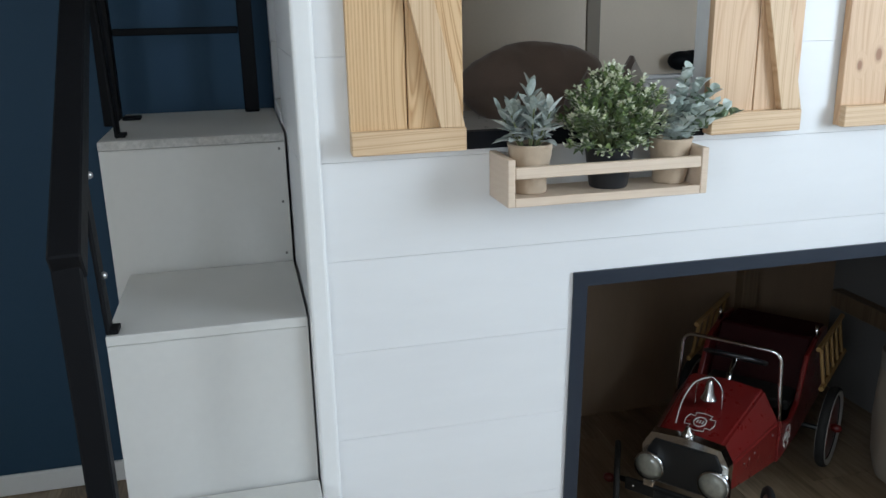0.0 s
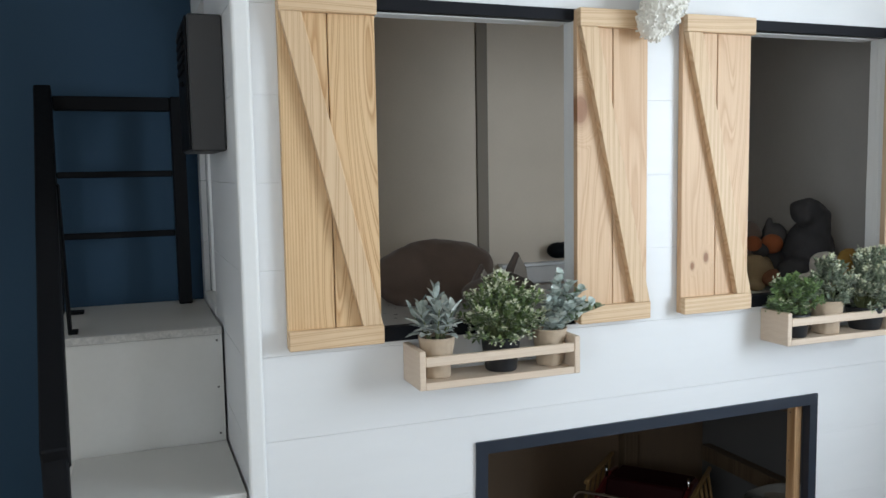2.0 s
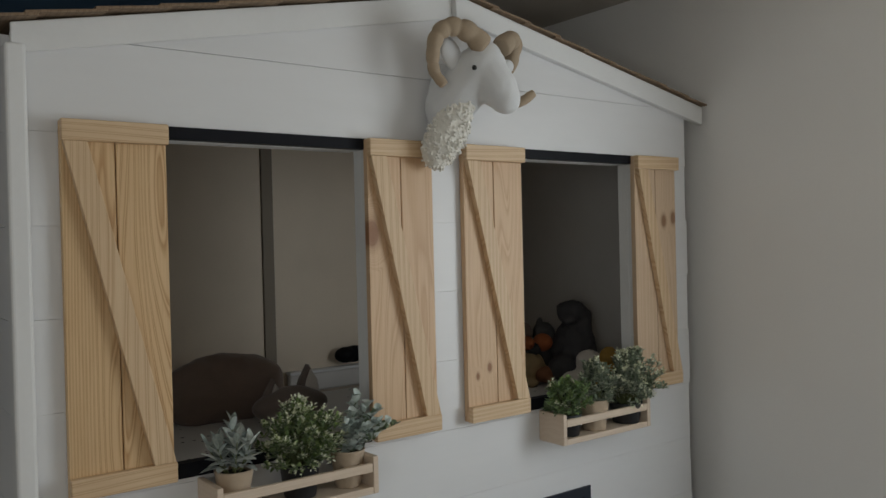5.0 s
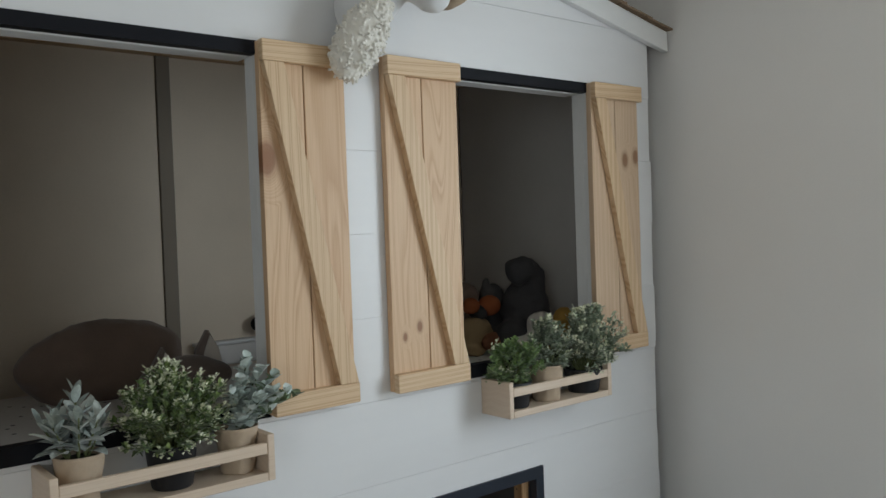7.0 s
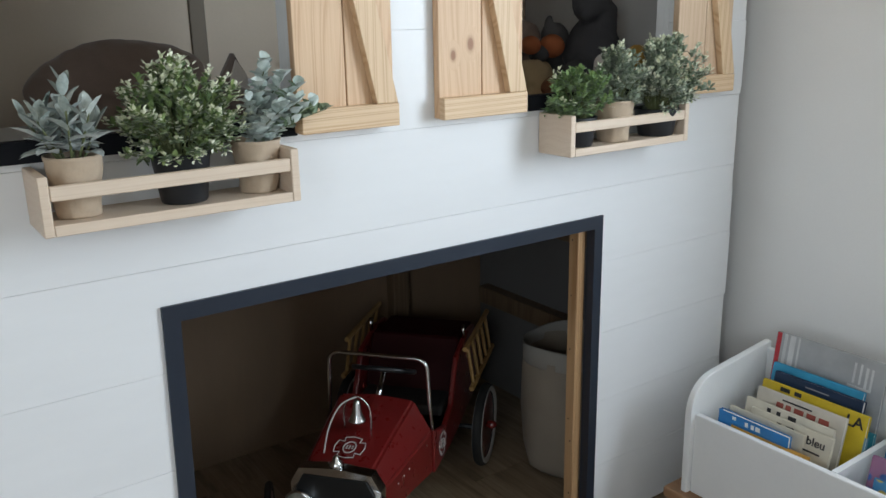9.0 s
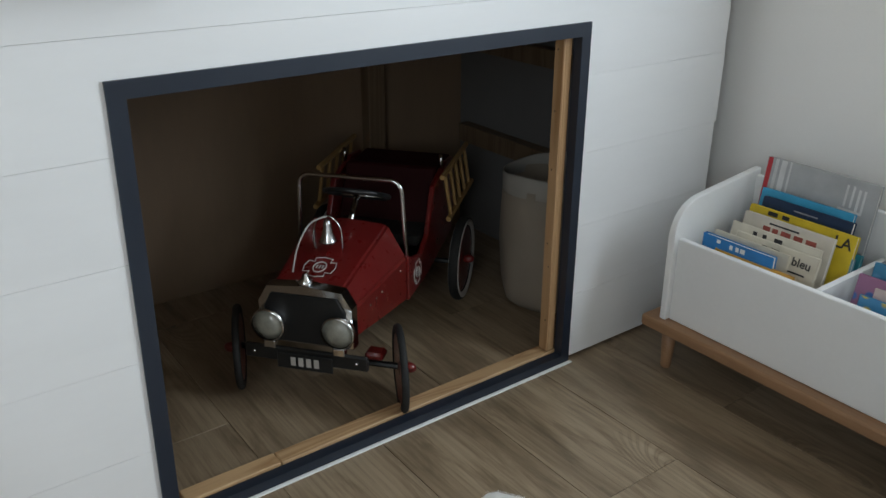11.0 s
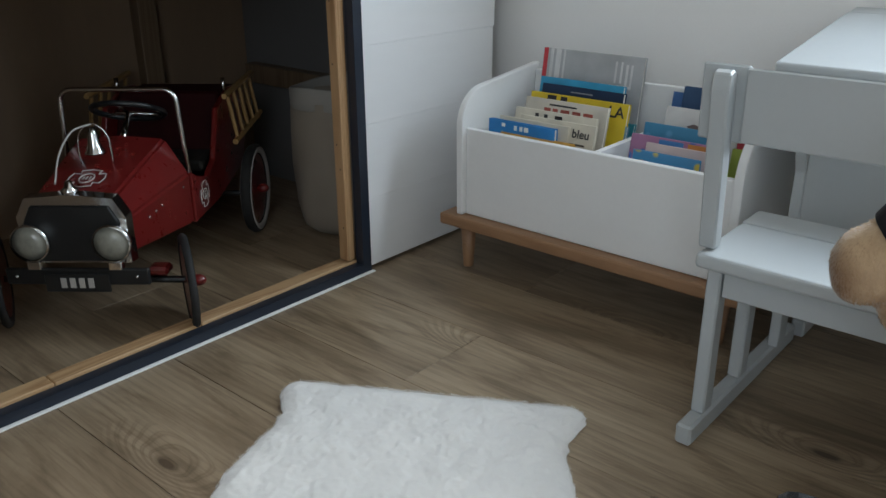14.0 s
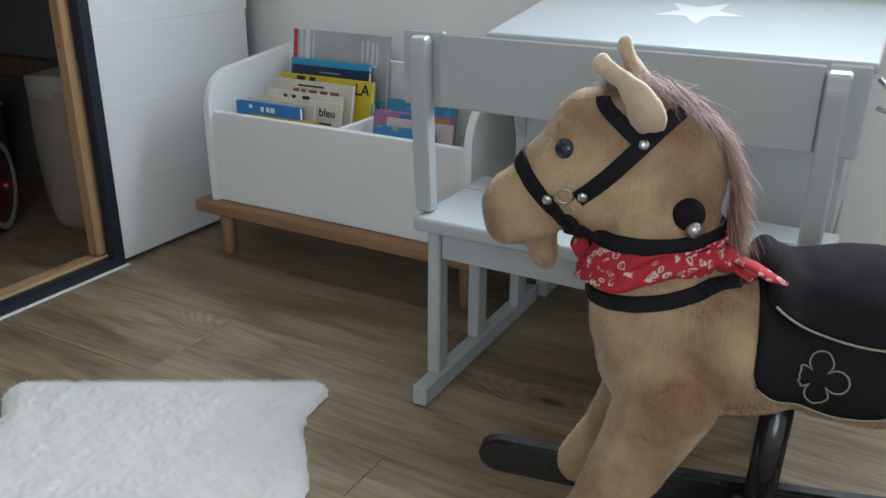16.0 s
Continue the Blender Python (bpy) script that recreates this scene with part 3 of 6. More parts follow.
def aim(az, el):
    return Vector((math.cos(el) * math.cos(az), math.cos(el) * math.sin(az), math.sin(el)))


def sage_plant(x):
    ob = pot(x, 0.040, 0.030, 0.090, KRAFT, "silver-green sage plant in a brown paper pot")
    lv, st = Leaves(), bmesh.new()
    for k in range(10):
        az = k * 2.4 + 0.3
        lean = 0.0 if k == 0 else random.uniform(0.25, 0.65)
        h = 0.106 if k == 0 else random.uniform(0.045, 0.085)
        base = Vector((0.014 * math.cos(az), 0.014 * math.sin(az), 0.078)) if k else Vector((0, 0, 0.078))
        way = Vector((math.cos(az) * lean, math.sin(az) * lean, 1)).normalized()
        tube([base, base + way * h * 0.5, base + way * h], [0.0022, 0.0018, 0.0012], 5, st)
        n = 16 if k == 0 else 9
        for i in range(n):
            f = (i + 1) / n
            a = i * 2.3 + k
            el = 0.15 + 1.0 * f + random.uniform(-0.15, 0.15)
            ln = (0.054 - 0.018 * f) * random.uniform(0.85, 1.15)
            lv.leaf(base + way * h * (0.15 + 0.85 * f), aim(a, el), ln, ln * 0.44, droop=0.30 * (1 - f), rounded=True)
    tagged(part("stalk", st, STEM, ob), kind="stuff")
    lv.make("leaves", SAGE, ob, "silvery felted leaves")
    return ob


def bushy_plant(x, r1, r0, h, rx, rz, cz, leaf_mat, bloom_mat, potmat, label, n_stems=110, bloom=0.5, lean=0.0, ln0=0.0155):
    ob = pot(x, r1, r0, h, potmat, label)
    lv, bl, st = Leaves(), Leaves(), bmesh.new()
    for k in range(n_stems):
        az = random.uniform(0, 2 * math.pi)
        el = random.uniform(-0.8, 1.5) if k % 4 else random.uniform(-1.2, 0.2)
        rr = random.uniform(0.70, 1.08) if random.random() < 0.75 else random.uniform(0.4, 0.72)
        d = aim(az, el)
        tip = Vector((d.x * rx * rr + lean * rr, max(d.y * rx * rr * 0.85, -0.075), cz + d.z * rz * rr))
        if tip.y > 0.040:
            tip.y = 0.040 - random.uniform(0, 0.02)
        base = Vector((d.x * 0.015, d.y * 0.015, h - 0.012))
        mid = (base + tip) / 2 + Vector((0, 0, 0.012))
        if k % 2 == 0:
            tube([base, mid, tip], [0.0011, 0.0009, 0.0006], 4, st)
        out = (tip - mid).normalized()
        for i in range(19):
            s = random.uniform(0.0, 1.0) ** 0.6
            p = mid.lerp(tip, 0.1 + 0.95 * s)
            w = (out * 0.7 + aim(random.uniform(0, 6.28), random.uniform(-0.6, 1.0))).normalized()
            ln = ln0 * random.uniform(0.6, 1.15)
            lv.leaf(p, w, ln, ln * 0.58)
        if random.random() < bloom:
            for i in range(10):
                w = (out * 0.9 + aim(random.uniform(0, 6.28), random.uniform(-0.5, 1.2))).normalized()
                bl.leaf(tip + out * random.uniform(-0.008, 0.010) + w * random.uniform(0.002, 0.009), w, ln0 * random.uniform(0.34, 0.60), ln0 * 0.38, rounded=True)
    tagged(part("stalk", st, STEM, ob), kind="stuff")
    lv.make("leaves", leaf_mat, ob)
    bl.make("blossoms", bloom_mat, ob, "pale whitish green blossoms")
    return ob


def eucalyptus_plant(x):
    ob = pot(x, 0.039, 0.031, 0.085, KRAFT, "eucalyptus sprigs in a brown paper pot")
    lv, gl, st = Leaves(), Leaves(), bmesh.new()
    sprigs = [((0.024, -0.01, 0.205), SAGE, 1.0), ((0.075, -0.02, 0.165), EUCA, 1.0), ((0.125, -0.015, 0.125), FRESH, 0.9), ((-0.018, -0.03, 0.15), SAGE, 0.9),
              ((0.01, -0.045, 0.12), SAGE, 0.9), ((0.04, 0.02, 0.15), EUCA, 0.9), ((0.055, -0.04, 0.11), EUCA, 0.9), ((0.0, -0.03, 0.17), SAGE, 1.0), ((0.03, -0.05, 0.135), SAGE, 1.0), ((0.06, -0.05, 0.145), SAGE, 1.0), ((0.09, -0.04, 0.135), EUCA, 1.0), ((0.05, -0.02, 0.185), SAGE, 1.0)]
    for (tx, ty, tz), kind, sc in sprigs:
        base, tip = Vector((tx * 0.08, ty * 0.1, 0.07)), Vector((tx, ty, tz))
        mid = Vector((tx * 0.35, ty * 0.4, 0.07 + (tz - 0.07) * 0.62))
        pts = [base, (base + mid) / 2, mid, (mid + tip) / 2, tip]
        tube(pts, [0.0018, 0.0016, 0.0014, 0.0011, 0.0008], 5, st)
        for i in range(14):
            f = 0.15 + 0.85 * i / 13
            p = (1 - f) ** 2 * base + 2 * f * (1 - f) * mid + f * f * tip
            for s in (0, 1):
                a = i * 1.57 + s * math.pi + random.uniform(-0.3, 0.3)
                ln = (0.034 - 0.010 * f) * sc * random.uniform(0.9, 1.1)
                (gl if kind is FRESH or (kind is EUCA and i % 2 == 0) else lv).leaf(p, aim(a, 0.25 + 0.6 * f + random.uniform(-0.5, 0.5)), ln * 0.9, ln * 0.80, rounded=True)
    tagged(part("stalk", st, STEM, ob), kind="stuff")
    lv.make("leaves", EUCA, ob, "blue-grey round leaves")
    gl.make("green_leaves", EUCA_GREEN, ob, "greener round leaves")
    return ob


sage_plant(0.510)
bushy_plant(0.667, 0.045, 0.036, 0.077, 0.098, 0.076, 0.130, BUSH, BLOOM, BLACKPOT, "bushy green plant with pale blossoms in a black pot", 190, 0.80)
eucalyptus_plant(0.792)
bushy_plant(1.522, 0.042, 0.034, 0.062, 0.080, 0.056, 0.106, FRESH, BLOOM, BLACKPOT, "fresh green leafy plant in a black pot", 120, 0.08)
bushy_plant(1.633, 0.046, 0.034, 0.090, 0.066, 0.070, 0.134, GREYBUSH, BLOOM, KRAFT, "leafy green plant with pale tips in a paper pot", 120, 0.3, lean=0.015)
bushy_plant(1.775, 0.050, 0.040, 0.062, 0.105, 0.086, 0.128, GREYBUSH, BLOOM, BLACKPOT, "wide bush with whitish blossoms in a black pot", 210, 0.72, lean=0.035)

# ---- organic shapes ----
def soft_mesh(bm, voxel=0.006, smooth=6):
    """Melt overlapping rounded forms into one skin."""
    me = bpy.data.meshes.new("melt")
    bm.to_mesh(me)
    bm.free()
    tmp = new("melt", me)
    r = tmp.modifiers.new("r", "REMESH")
    r.mode, r.voxel_size = "VOXEL", voxel
    s = tmp.modifiers.new("s", "SMOOTH")
    s.iterations, s.factor = smooth, 0.5
    bpy.context.view_layer.update()
    done = bpy.data.meshes.new_from_object(tmp.evaluated_get(bpy.context.evaluated_depsgraph_get()))
    out = bmesh.new()
    out.from_mesh(done)
    bpy.data.objects.remove(tmp)
    bpy.data.meshes.remove(me)
    bpy.data.meshes.remove(done)
    return out


def limb(points, radii, bm, sides=14):
    tube(points, radii, sides, bm)
    for p, r in zip(points, radii):
        ball(p, (r, r, r), bm, 14, 10)
    return bm


def smooth_line(pts, n):
    out, m = [], len(pts) - 1
    for k in range(n + 1):
        f = m * k / n
        i = min(int(f), m - 1)
        s = f - i
        p0, p1, p2, p3 = (Vector(pts[max(0, min(m, j))]) for j in (i - 1, i, i + 1, i + 2))
        out.append(0.5 * ((2 * p1) + (p2 - p0) * s + (2 * p0 - 5 * p1 + 4 * p2 - p3) * s * s + (3 * p1 - p0 - 3 * p2 + p3) * s ** 3))
    return out


def text_part(words, size, m, material, parent, name="lettering", label=""):
    cu = bpy.data.curves.new("words", "FONT")
    cu.body, cu.size, cu.align_x, cu.align_y, cu.extrude, cu.offset = words, size, "CENTER", "CENTER", 0.0002, size * 0.018
    tmp = new("words", cu)
    bpy.context.view_layer.update()
    me = bpy.data.meshes.new_from_object(tmp.evaluated_get(bpy.context.evaluated_depsgraph_get()))
    bpy.data.objects.remove(tmp)
    bm = bmesh.new()
    bm.from_mesh(me)
    bmesh.ops.transform(bm, matrix=m, verts=bm.verts)
    return part(name, bm, material, parent, label)


# ---- stair rail ----
rail = thing("stair_rail", (-0.30, 1.8, 0), "black metal handrail and guard along the white stairs", "railing")


def bar(a, b, w, d, name, material=BLACK, bevel=0.003, label=""):
    """A flat bar from a to b, w wide along x and d deep across."""
    a, b = Vector(a), Vector(b)
    way = b - a
    side = Vector((1, 0, 0))
    if abs(way.normalized().x) > 0.9:
        side = Vector((0, 1, 0))
    third = way.normalized().cross(side).normalized()
    side = third.cross(way.normalized()).normalized()
    m = Matrix((side, third, way.normalized())).transposed().to_4x4()
    bm = bx(-w / 2, w / 2, -d / 2, d / 2, 0, way.length, bevel, m=Matrix.Translation(a) @ m)
    return part(name, bm, material, rail, label, world=True)


bar((-0.316, 2.245, 1.735), (-0.242, 1.120, 1.045), 0.044, 0.050, "handrail")
bar((-0.244, 1.135, 1.072), (-0.244, 1.135, 0.0), 0.040, 0.030, "newel_post")
bar((-0.316, 2.235, 1.747), (-0.316, 2.235, 1.10), 0.044, 0.040, "guard_post")
bar((0.036, 2.235, 1.727), (0.036, 2.235, 1.121), 0.038, 0.040, "guard_post")
bar((-0.293, 2.235, 1.705), (0.016, 2.235, 1.705), 0.034, 0.040, "guard_rail")
bar((-0.293, 2.235, 1.506), (0.016, 2.235, 1.506), 0.016, 0.018, "rung")
bar((-0.293, 2.235, 1.332), (0.016, 2.235, 1.332), 0.016, 0.018, "rung")
# upright plates with feet on the treads
for y, z, top in ((1.450, 0.828, 1.235), (1.860, 1.121, 1.485)):
    bar((-0.258, y, z), (-0.266, y - 0.02, top), 0.008, 0.045, "bracket_plate")
    part("bracket_foot", bx(-0.261, -0.240, y - 0.022, y + 0.016, z, z + 0.008, 0.001), BLACK, rail, world=True)
part("bracket_foot", bx(-0.283, -0.240, 2.15, 2.19, 1.121, 1.129, 0.001), BLACK, rail, world=True)
STEEL = plain("bolt_steel", (0.55, 0.56, 0.58), 0.3, metal=1.0, vary=0.05)
for y, z in ((1.458, 1.115), (1.462, 0.935)):
    part("bolt", ball((-0.254, y - 0.018, z), (0.007, 0.007, 0.007), None, 10, 8), STEEL, rail, "bright bolt head", world=True, smooth=True)

# ---- letter box on the side wall ----
letter = thing("letter_box", (0.06, 1.72, 1.554), "black metal letter box with louvres on the side wall", "letter box")
part("case", bx(0.025, 0.0985, 1.563, 1.83, 1.552, 1.847, 0.004), plain("box_black", (0.030, 0.030, 0.032), 0.5, vary=0.1), letter, world=True)
part("door", bx(0.020, 0.0245, 1.567, 1.826, 1.556, 1.843, 0.002), BLACK, letter, world=True)
for i in range(5):
    part("louvre", bx(0.015, 0.0198, 1.605, 1.785, 1.732 + i * 0.02, 1.745 + i * 0.02, 0.0015), BLACK, letter, world=True)
part("knob", ball((0.013, 1.61, 1.70), (0.005, 0.006, 0.006), None, 10, 8), BLACK, letter, world=True, smooth=True)

# ---- things on the bed ----
SHEET = plain("white_sheet", (0.66, 0.64, 0.62), 0.9, vary=0.05, fine=300, relief=0.3)


def dotted():
    m, t, n, l, b = nodes("sheet_with_sprigs")
    vo = n.new("ShaderNodeTexVoronoi")
    vo.inputs["Scale"].default_value = 26
    l.new(coords(t, (1, 1, 1), 0), vo.inputs["Vector"])
    dots = ramp(t, vo.outputs["Distance"], [(0.10, (1, 1, 1)), (0.16, (0, 0, 0))])
    l.new(mix(t, dots, (0.68, 0.66, 0.64), (0.03, 0.03, 0.035)), b.inputs["Base Color"])
    b.inputs["Roughness"].default_value = 0.9
    return m


matt = thing("mattress", (1.14, 1.93, 0.9105), "white mattress with a dotted sheet on the bed base", "mattress")
part("cover", bx(0.17, 2.12, 1.55, 2.33, 0.9105, 1.085, 0.03, segments=3), dotted(), matt, world=True, smooth=True)
BROWN = plain("brown_plush", (0.245, 0.175, 0.140), 0.95, vary=0.12, fine=200, coarse=10, relief=0.4, sheen=0.3)
cush = thing("round_cushion", (0.790, 2.1, 1.0855), "large round brown velvet cushion leaning on the panel", "cushion")
cb = ball((0.790, 2.12, 1.172), (0.205, 0.10, 0.112), None, 64, 40)
for v in cb.verts:
    v.co += (v.co - Vector((0.790, 2.12, 1.172))) * (0.07 * noise.noise(v.co * 11) + 0.035 * noise.noise(v.co * 34))
    v.co.y += 0.010 * math.cos(9 * math.atan2(v.co.z - 1.172, v.co.x - 0.790)) * ((v.co.x - 0.790) ** 2 + (v.co.z - 1.172) ** 2) / 0.03
part("cover", cb, BROWN, cush, world=True, smooth=True)
FOX = plain("taupe_plush", (0.19, 0.145, 0.125), 0.95, vary=0.12, fine=200, relief=0.4, sheen=0.3)
CREAM = plain("cream_plush", (0.55, 0.50, 0.45), 0.95, vary=0.08, fine=200, relief=0.4, sheen=0.2)
fox = thing("animal_cushion", (0.925, 1.93, 1.0855), "taupe animal-shaped cushion with pale pointed ears", "cushion")
part("body", soft_mesh(ball((0.925, 1.93, 1.135), (0.125, 0.055, 0.050), ball((0.925, 1.92, 1.150), (0.085, 0.05, 0.045))), 0.008), FOX, fox, world=True, smooth=True)
for x, tip in ((0.868, 1.222), (0.985, 1.253)):
    ear = part("ear", prism([(x - 0.040, tip - 0.105), (x + 0.040, tip - 0.105), (x + 0.030, tip - 0.052), (x + 0.004, tip), (x - 0.027, tip - 0.052)], "y", 1.930, 1.954, 0.005), FOX, fox, world=True)
    part("ear_lining", prism([(x - 0.020, tip - 0.095), (x + 0.036, tip - 0.095), (x + 0.028, tip - 0.050), (x + 0.006, tip - 0.016), (x - 0.008, tip - 0.050)], "y", 1.922, 1.9295, 0.002), CREAM, ear, "pale ear lining", world=True)
ledge = thing("wall_ledge", (1.4, 2.345, 1.09), "narrow white ledge behind the mattress", "ledge")
part("board", bx(1.125, 2.10, 2.334, 2.362, 1.086, 1.150, 0.004), SHEET, ledge, world=True)
part("cap", bx(1.120, 2.10, 2.322, 2.362, 1.151, 1.162, 0.003), WHITE, ledge, world=True)
lamp = thing("reading_lamp", (1.31, 2.27, 1.086), "black rounded wall lamp above the ledge", "lamp")
part("housing", soft_mesh(ball((1.348, 2.33, 1.203), (0.045, 0.03, 0.030), ball((1.388, 2.335, 1.203), (0.05, 0.026, 0.032))), 0.006), BLACK, lamp, world=True, smooth=True)

ORANGE = plain("orange_plush", (0.34, 0.095, 0.032), 0.95, vary=0.15, fine=200, relief=0.4)
CHAR = plain("charcoal_plush", (0.055, 0.052, 0.055), 0.95, vary=0.15, fine=200, relief=0.4)
TAN = plain("tan_plush", (0.34, 0.24, 0.13), 0.95, vary=0.15, fine=200, relief=0.4)
RUST = plain("rust_plush", (0.22, 0.09, 0.045), 0.95, vary=0.15, fine=200, relief=0.4)


def plush(name, at, blobs, material, label, shift=(0, 0, 0)):
    ob = thing(name, at, label, "plush toy", "plush toys on the bed")
    bm = bmesh.new()
    for c, r in blobs:
        ball(c, r, bm, 16, 12)
    skin = soft_mesh(bm, 0.007)
    for v in skin.verts:
        v.co += noise.noise_vector(v.co * 26) * 0.007 + noise.noise_vector(v.co * 90) * 0.002
    part("body", skin, material, ob, world=True, smooth=True)
    ob.location = Vector(at) + Vector(shift)
    return ob


plush("plush_bear", (2.02, 1.82, 1.0855), [((2.020, 1.82, 1.20), (0.085, 0.08, 0.115)), ((1.985, 1.80, 1.345), (0.052, 0.050, 0.046)), ((2.035, 1.81, 1.300), (0.052, 0.055, 0.080)), ((1.94, 1.79, 1.15), (0.06, 0.06, 0.05)), ((1.955, 1.78, 1.325), (0.030, 0.030, 0.028))], CHAR, "dark charcoal plush ape hunched on the mattress")
plush("plush_mouse", (1.99, 1.95, 1.0855), [((1.995, 1.95, 1.17), (0.055, 0.05, 0.085)), ((1.985, 1.94, 1.255), (0.046, 0.045, 0.045)), ((1.955, 1.935, 1.302), (0.017, 0.012, 0.020))], plain("grey_plush", (0.115, 0.11, 0.11), 0.95, vary=0.15, fine=200, relief=0.4), "dark grey plush animal with a round ear")
plush("plush_toy", (1.92, 2.01, 1.0855), [((1.92, 2.01, 1.15), (0.06, 0.06, 0.065)), ((1.900, 1.99, 1.262), (0.055, 0.05, 0.048))], BROWN, "dark brown plush animal among the toys")
toy = plush("plush_fox", (1.80, 1.82, 1.0855), [((1.80, 1.82, 1.145), (0.07, 0.06, 0.06)), ((1.77, 1.80, 1.10), (0.05, 0.05, 0.02))], TAN, "tan plush animal with orange limbs", (0.055, 0.07, 0))
part("limb", ball((1.855, 1.80, 1.235), (0.038, 0.035, 0.033), None, 18, 12), ORANGE, toy, "orange limb", world=True, smooth=True)
part("limb", ball((1.775, 1.80, 1.24), (0.028, 0.03, 0.026), None, 18, 12), ORANGE, toy, "orange limb", world=True, smooth=True)
part("limb", ball((1.83, 1.76, 1.125), (0.045, 0.035, 0.030), None, 18, 12), RUST, toy, "rust limb", world=True, smooth=True)
part("collar", ball((1.815, 1.81, 1.215), (0.03, 0.03, 0.025), None, 16, 10), CHAR, toy, world=True, smooth=True)
plush("plush_lamb", (1.90, 1.66, 1.0855), [((1.88, 1.66, 1.125), (0.075, 0.05, 0.04)), ((1.93, 1.66, 1.185), (0.05, 0.045, 0.04)), ((1.82, 1.65, 1.13), (0.03, 0.03, 0.02))], CREAM, "pale plush animal lying by the opening")
plush("plush_chick", (1.93, 1.578, 1.0855), [((1.925, 1.578, 1.130), (0.050, 0.028, 0.044)), ((1.940, 1.578, 1.200), (0.046, 0.026, 0.042))], plain("ochre_plush", (0.38, 0.22, 0.05), 0.95, vary=0.2, fine=200, relief=0.4), "ochre plush toy behind the planter")

# ---- ram head ----
LINEN = plain("white_linen", (0.70, 0.71, 0.72), 0.9, vary=0.05, fine=260, relief=0.4, sheen=0.2)
HORN = plain("tan_felt", (0.40, 0.31, 0.22), 0.9, vary=0.12, fine=160, relief=0.4)
WOOL = plain("cream_wool", (0.78, 0.755, 0.69), 0.95, vary=0.10, fine=160, coarse=20, relief=0.4, sheen=0.3)
ram = thing("ram_head", (1.10, FY - 0.002, 1.95), "white plush ram head with curled tan horns on the gable", "wall ornament")
rb = bmesh.new()
ball((1.132, 1.385, 1.955), (0.056, 0.034, 0.125), rb)
limb([(1.132, 1.372, 1.965), (1.150, 1.340, 2.005), (1.175, 1.305, 2.050)], [0.064, 0.066, 0.064], rb)
ball((1.186, 1.292, 2.062), (0.062, 0.054, 0.056), rb)
ball((1.198, 1.302, 2.096), (0.046, 0.040, 0.034), rb)
limb([(1.19, 1.285, 2.040), (1.206, 1.262, 2.004), (1.216, 1.248, 1.978)], [0.056, 0.051, 0.041], rb)
ball((1.219, 1.246, 1.972), (0.039, 0.034, 0.036), rb)
head = part("head", soft_mesh(rb, 0.006, 5), LINEN, ram, world=True, smooth=True)
for pts, r0 in (([(1.168, 1.268, 2.106), (1.124, 1.275, 2.138), (1.080, 1.290, 2.148), (1.048, 1.30, 2.126), (1.036, 1.305, 2.080), (1.040, 1.305, 2.035), (1.058, 1.29, 2.002)], 0.029),
                ([(1.252, 1.30, 2.118), (1.285, 1.305, 2.142), (1.316, 1.320, 2.140), (1.326, 1.345, 2.10), (1.308, 1.365, 2.04), (1.300, 1.335, 1.995), (1.305, 1.290, 1.980), (1.338, 1.270, 2.004)], 0.028)):
    fine = smooth_line(pts, 60)
    rad = [r0 * (1 - 0.60 * k / 60) * (0.84 + 0.20 * abs(math.sin(math.pi * k / 7.5)) ** 0.6) for k in range(61)]
    part("horn", tube(fine, rad, 16), HORN, ram, "tan ridged horn", world=True, smooth=True)
for c, r, a in (((1.100, 1.315, 2.088), (0.046, 0.013, 0.030), 60), ((1.280, 1.315, 2.072), (0.030, 0.012, 0.020), -30)):
    part("ear", ball(c, r, None, 18, 12, Euler((0, radians(a), 0)).to_matrix().to_4x4()), LINEN, ram, world=True, smooth=True)
part("eye", ball((1.126, 1.256, 2.046), (0.0065, 0.006, 0.0065), None, 12, 8), BLACKPOT, ram, "black bead eye", world=True, smooth=True)
wl = bmesh.new()
wa, wb = Vector((1.078, 1.358, 1.842)), Vector((1.140, 1.315, 1.965))
for f in (0.0, 0.25, 0.5, 0.75, 1.0):
    s = 0.040 * (0.75 + 0.5 * math.sin(math.pi * min(1, f + 0.15)))
    ball(wa.lerp(wb, f), (s, s * 0.8, s), wl, 16, 10)
for k in range(2300):
    f = random.random()
    c = wa.lerp(wb, f)
    d = aim(random.uniform(0, 6.28), random.uniform(-1.5, 1.5))
    s = 0.043 * (0.75 + 0.5 * math.sin(math.pi * min(1, f + 0.15))) * random.uniform(0.92, 1.08)
    q = c + Vector((d.x * s, min(d.y, 0.5) * s * 0.85, d.z * s))
    q.y = min(q.y, FY - 0.008)
    r = random.uniform(0.0020, 0.0038)
    ball(q, (r, r * random.uniform(0.7, 1.2), r * random.uniform(0.7, 1.3)), wl, 8, 6)
part("wool", soft_mesh(wl, 0.0019, 1), WOOL, ram, "curly cream wool ruff", world=True, smooth=True)
ram.location = (1.088, FY - 0.002, 1.946)

